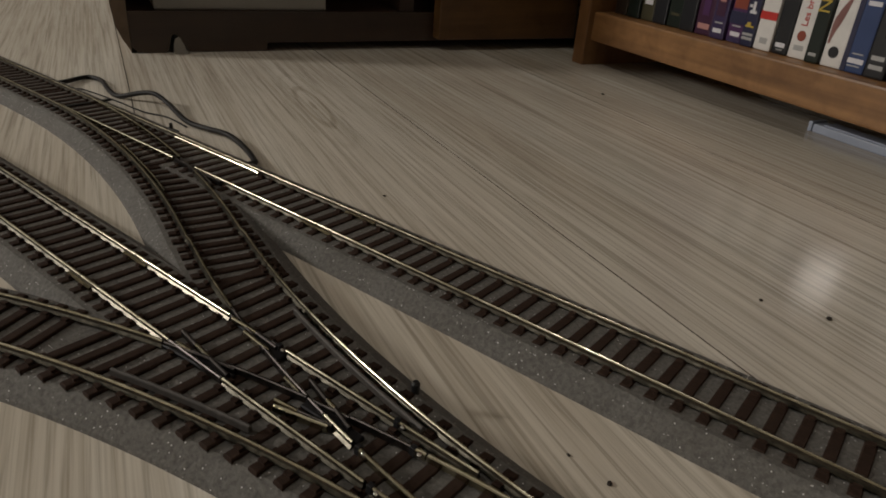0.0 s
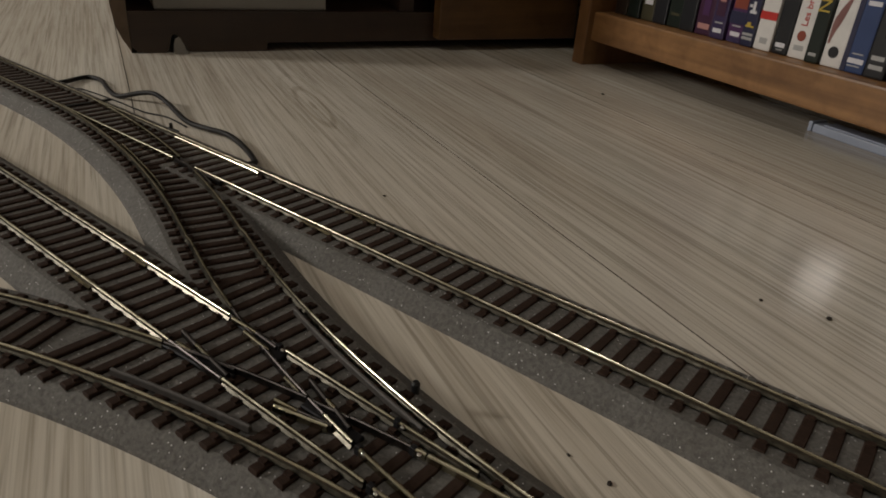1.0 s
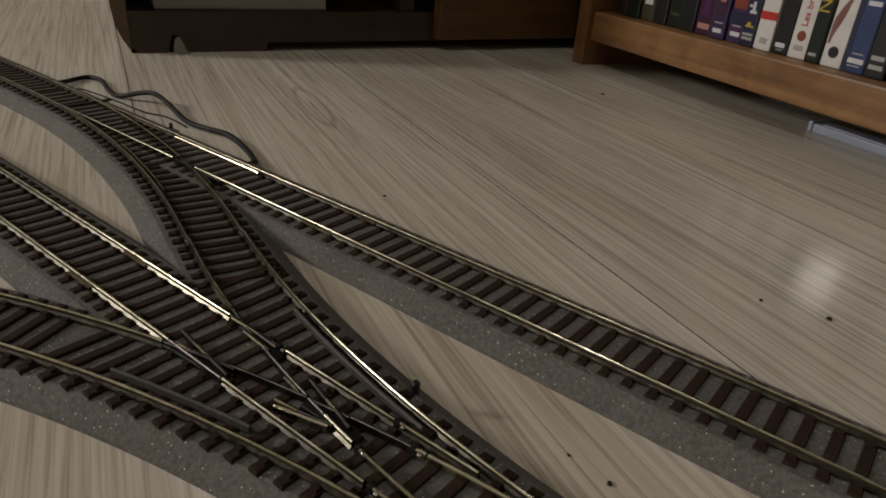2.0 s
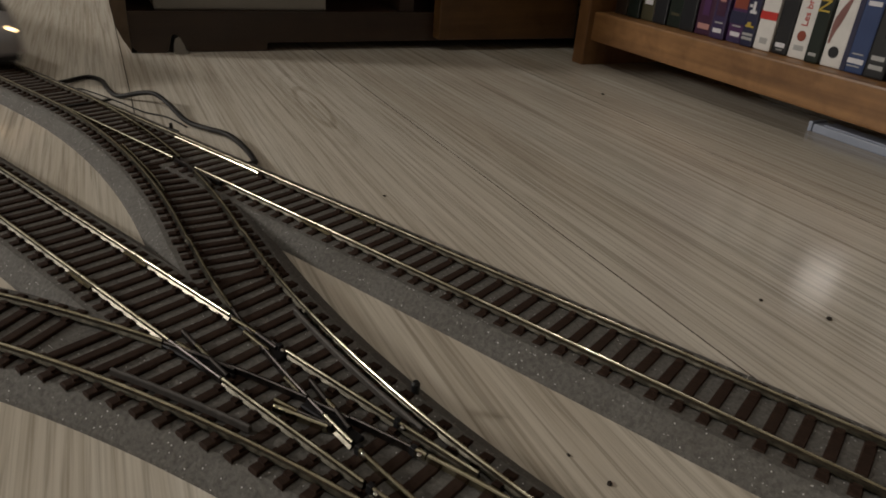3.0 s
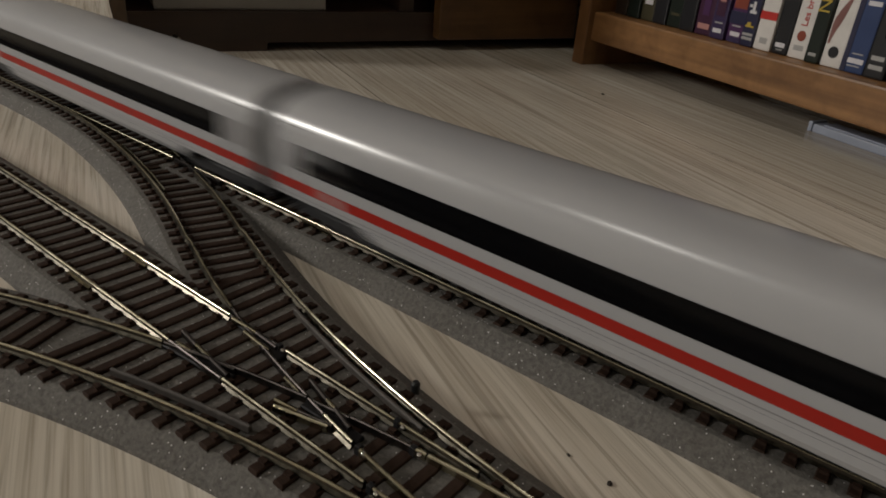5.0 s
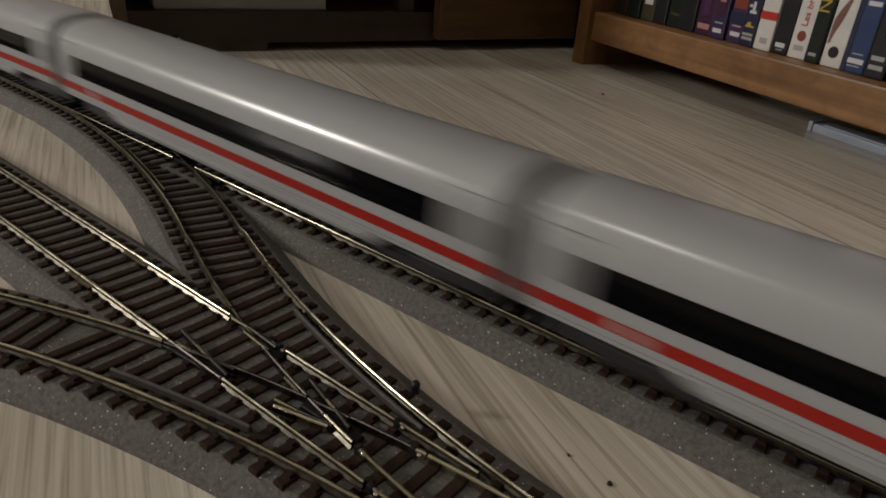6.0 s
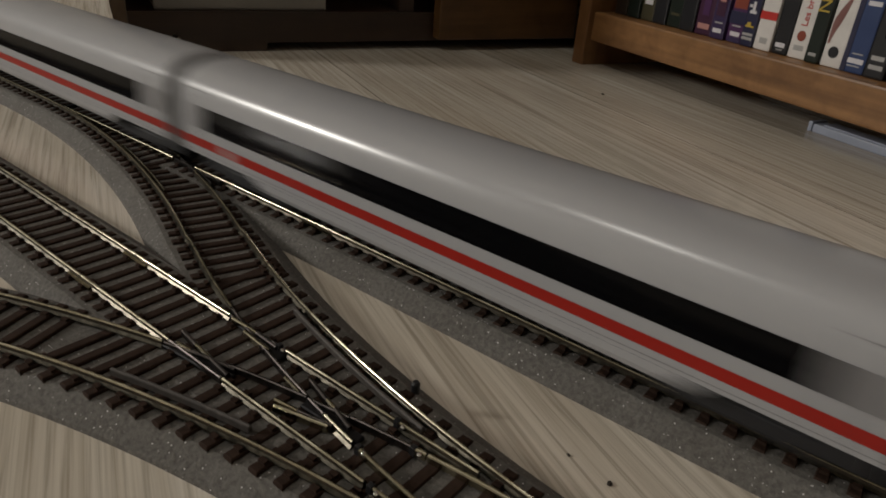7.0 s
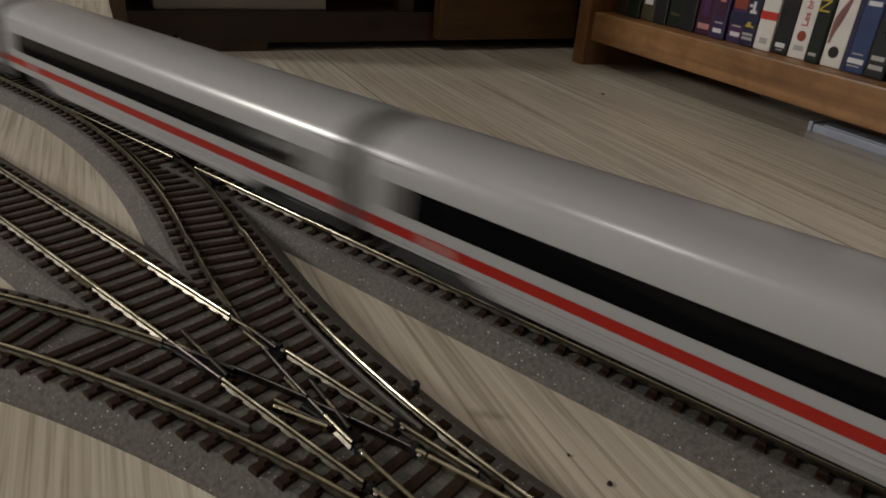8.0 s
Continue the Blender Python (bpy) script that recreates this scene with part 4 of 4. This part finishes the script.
def floor_duct():
    t = room_thing("cable_duct", 0.0, 0.2475, 0, "white plastic cable duct lying on the floor under the shelf", "cable duct")
    part("channel", boxed(((-0.20, -0.012, 0), (0.196, 0.0, 0.0050), 0.0008)), WHITEPLASTIC, t)
    part("cover", boxed(((-0.20, -0.0112, 0.0051), (0.190, -0.0010, 0.0060), 0.0003)), WHITEPLASTIC, t)
    part("end_cap", boxed(((0.1962, -0.0125, 0), (0.1990, 0.0005, 0.0060), 0.0008)), WHITEPLASTIC, t)


def cables():
    r = 0.0013
    pts = [(-0.388, 0.020, 0.004), (-0.397, 0.031, 0.002), (-0.403, 0.045, r), (-0.391, 0.047, r), (-0.370, 0.0405, r), (-0.3555, 0.0385, r), (-0.342, 0.0440, 0.005), (-0.3325, 0.0465, 0.006), (-0.3210, 0.0470, 0.003), (-0.296, 0.041, r),
           (-0.279, 0.0405, 0.002), (-0.265, 0.0425, 0.002), (-0.248, 0.039, r), (-0.228, 0.030, 0.002), (-0.220, 0.021, 0.005)]
    ob = part("track_cable", tube(pts, r), CABLE, smooth=True)
    tagged(ob, "black two-core feeder cable lying in loops on the floor", "cable")
    thin = [(-0.385, 0.029, 0.0006), (-0.379, 0.032, 0.0006), (-0.350, 0.034, 0.0006), (-0.324, 0.0345, 0.0006), (-0.310, 0.0385, 0.0006), (-0.290, 0.037, 0.0006)]
    ob = part("thin_wire", tube(thin, 0.0004), CABLE, smooth=True)
    tagged(ob, "thin dark wire lying along the track bed", "wire")


def crumbs():
    for x, y, s in ((-0.1685, 0.047, 0.55), (-0.192, 0.281, 0.9), (-0.0312, 0.0745, 0.65), (-0.0122, 0.0785, 0.85), (-0.0320, -0.0295, 0.6), (-0.0425, -0.0280, 0.4)):
        bm = bmesh.new()
        bmesh.ops.create_icosphere(bm, subdivisions=2, radius=0.001 * s)
        for v in bm.verts:
            v.co *= 1 + 0.35 * noise.noise(v.co * 900)
            v.co.x *= 1.3
            v.co.z *= 0.6
        ob = part("crumb", bm, CRUMB)
        ob.matrix_basis = pose(x, y, 0.0005 * s, 0, 0, random.uniform(0, 180))
        tagged(ob, "small dark crumb of dirt on the laminate floor", "crumb", "crumbs on the floor")


bookshelf()
discs()
cabinet()
wedge()
floor_duct()
cables()
crumbs()


# ---- floor: laminate planks ----
def floor():
    base = room_part("floor", boxed(((NEAR - 0.1, RIGHT - 0.1, -0.05), (FAR + 0.1, LEFT + 0.1, -0.0085))), FLOOR, "pale grey oak laminate floor of long planks", "floor")
    L, Wd, g = 1.28, 0.133, 0.00028
    cut = {}

    def plank_mesh(x, y):
        """A plank, sawn off where it meets the walls."""
        lo = (max(g, NEAR - 0.1 - x), max(g, RIGHT - 0.1 - y))
        hi = (min(L - g, FAR + 0.1 - x), min(Wd - g, LEFT + 0.1 - y))
        key = (round(lo[0], 4), round(lo[1], 4), round(hi[0], 4), round(hi[1], 4))
        if key not in cut:
            bm = boxed(((*lo, -0.008), (*hi, 0)))
            for f in bm.faces:
                f.material_index = 0 if f.normal.z > 0.5 else 1
            cut[key] = mesh_of(bm, "plank", [FLOOR, CORE])
        return cut[key]

    k = math.floor((RIGHT - 0.1) / Wd)
    y = -0.0190 + k * Wd
    while y < LEFT + 0.1:
        x = random.uniform(-0.45, -0.15) - 2 * L
        while x < FAR:
            ob = part("plank", plank_mesh(x, y), FLOOR, base)
            ob.matrix_basis = pose(x, y, 0)
            x += L
        y += Wd


floor()


# ---- the train's run along the main track, with the slight hunting of the model's drive ----
SPEED, NOSE = 0.334, -1.4160
HUNT = [(0.0, -0.003), (1.0, -0.003), (2.0, -0.003), (3.0, -0.003), (3.5, -0.005), (4.0, 0.0025), (4.5, -0.002), (5.0, 0.0), (5.5, 0.002),
        (6.0, 0.0028), (6.5, -0.0010), (7.0, 0.0022), (7.5, -0.0050), (8.0, 0.0005)]
BOW = [(-0.62, 0.0, 0.0), (-0.36, 0.0017, 0.0011), (-0.15, 0.0, 0.0), (0.06, -0.0017, -0.0011), (0.40, -0.0017, -0.0011), (0.9, 0.0, 0.0)]   # how the train sways off the straight: x, sideways, up


def on_track(x):
    xs = [r[0] for r in BOW]
    return Vector((x, A_MID + np.interp(x, xs, [r[1] for r in BOW]), np.interp(x, xs, [r[2] for r in BOW])))


def ride(x, length):
    """The pose of a car whose front is at x, carried by its two bogies."""
    p, q = on_track(x - 0.17 * length), on_track(x - 0.83 * length)
    d = p - q
    yaw, pitch = math.atan2(d.y, d.x), -math.atan2(d.z, d.x)
    return pose(x, p.y + 0.17 * length * math.tan(yaw), p.z - 0.17 * length * math.tan(pitch), 0, math.degrees(pitch), math.degrees(yaw))


def motions():
    times = [0.1 * k for k in range(81)]
    drift = [np.interp(t, [h[0] for h in HUNT], [h[1] for h in HUNT]) for t in times]
    walk(LOCO_OB, [(t, ride(NOSE + SPEED * t + d, LOCO)) for t, d in zip(times, drift)])
    for i, car in enumerate(COACHES):
        walk(car, [(t, ride(NOSE - LOCO - CAR * i + SPEED * t + d, CAR)) for t, d in zip(times, drift)])


motions()
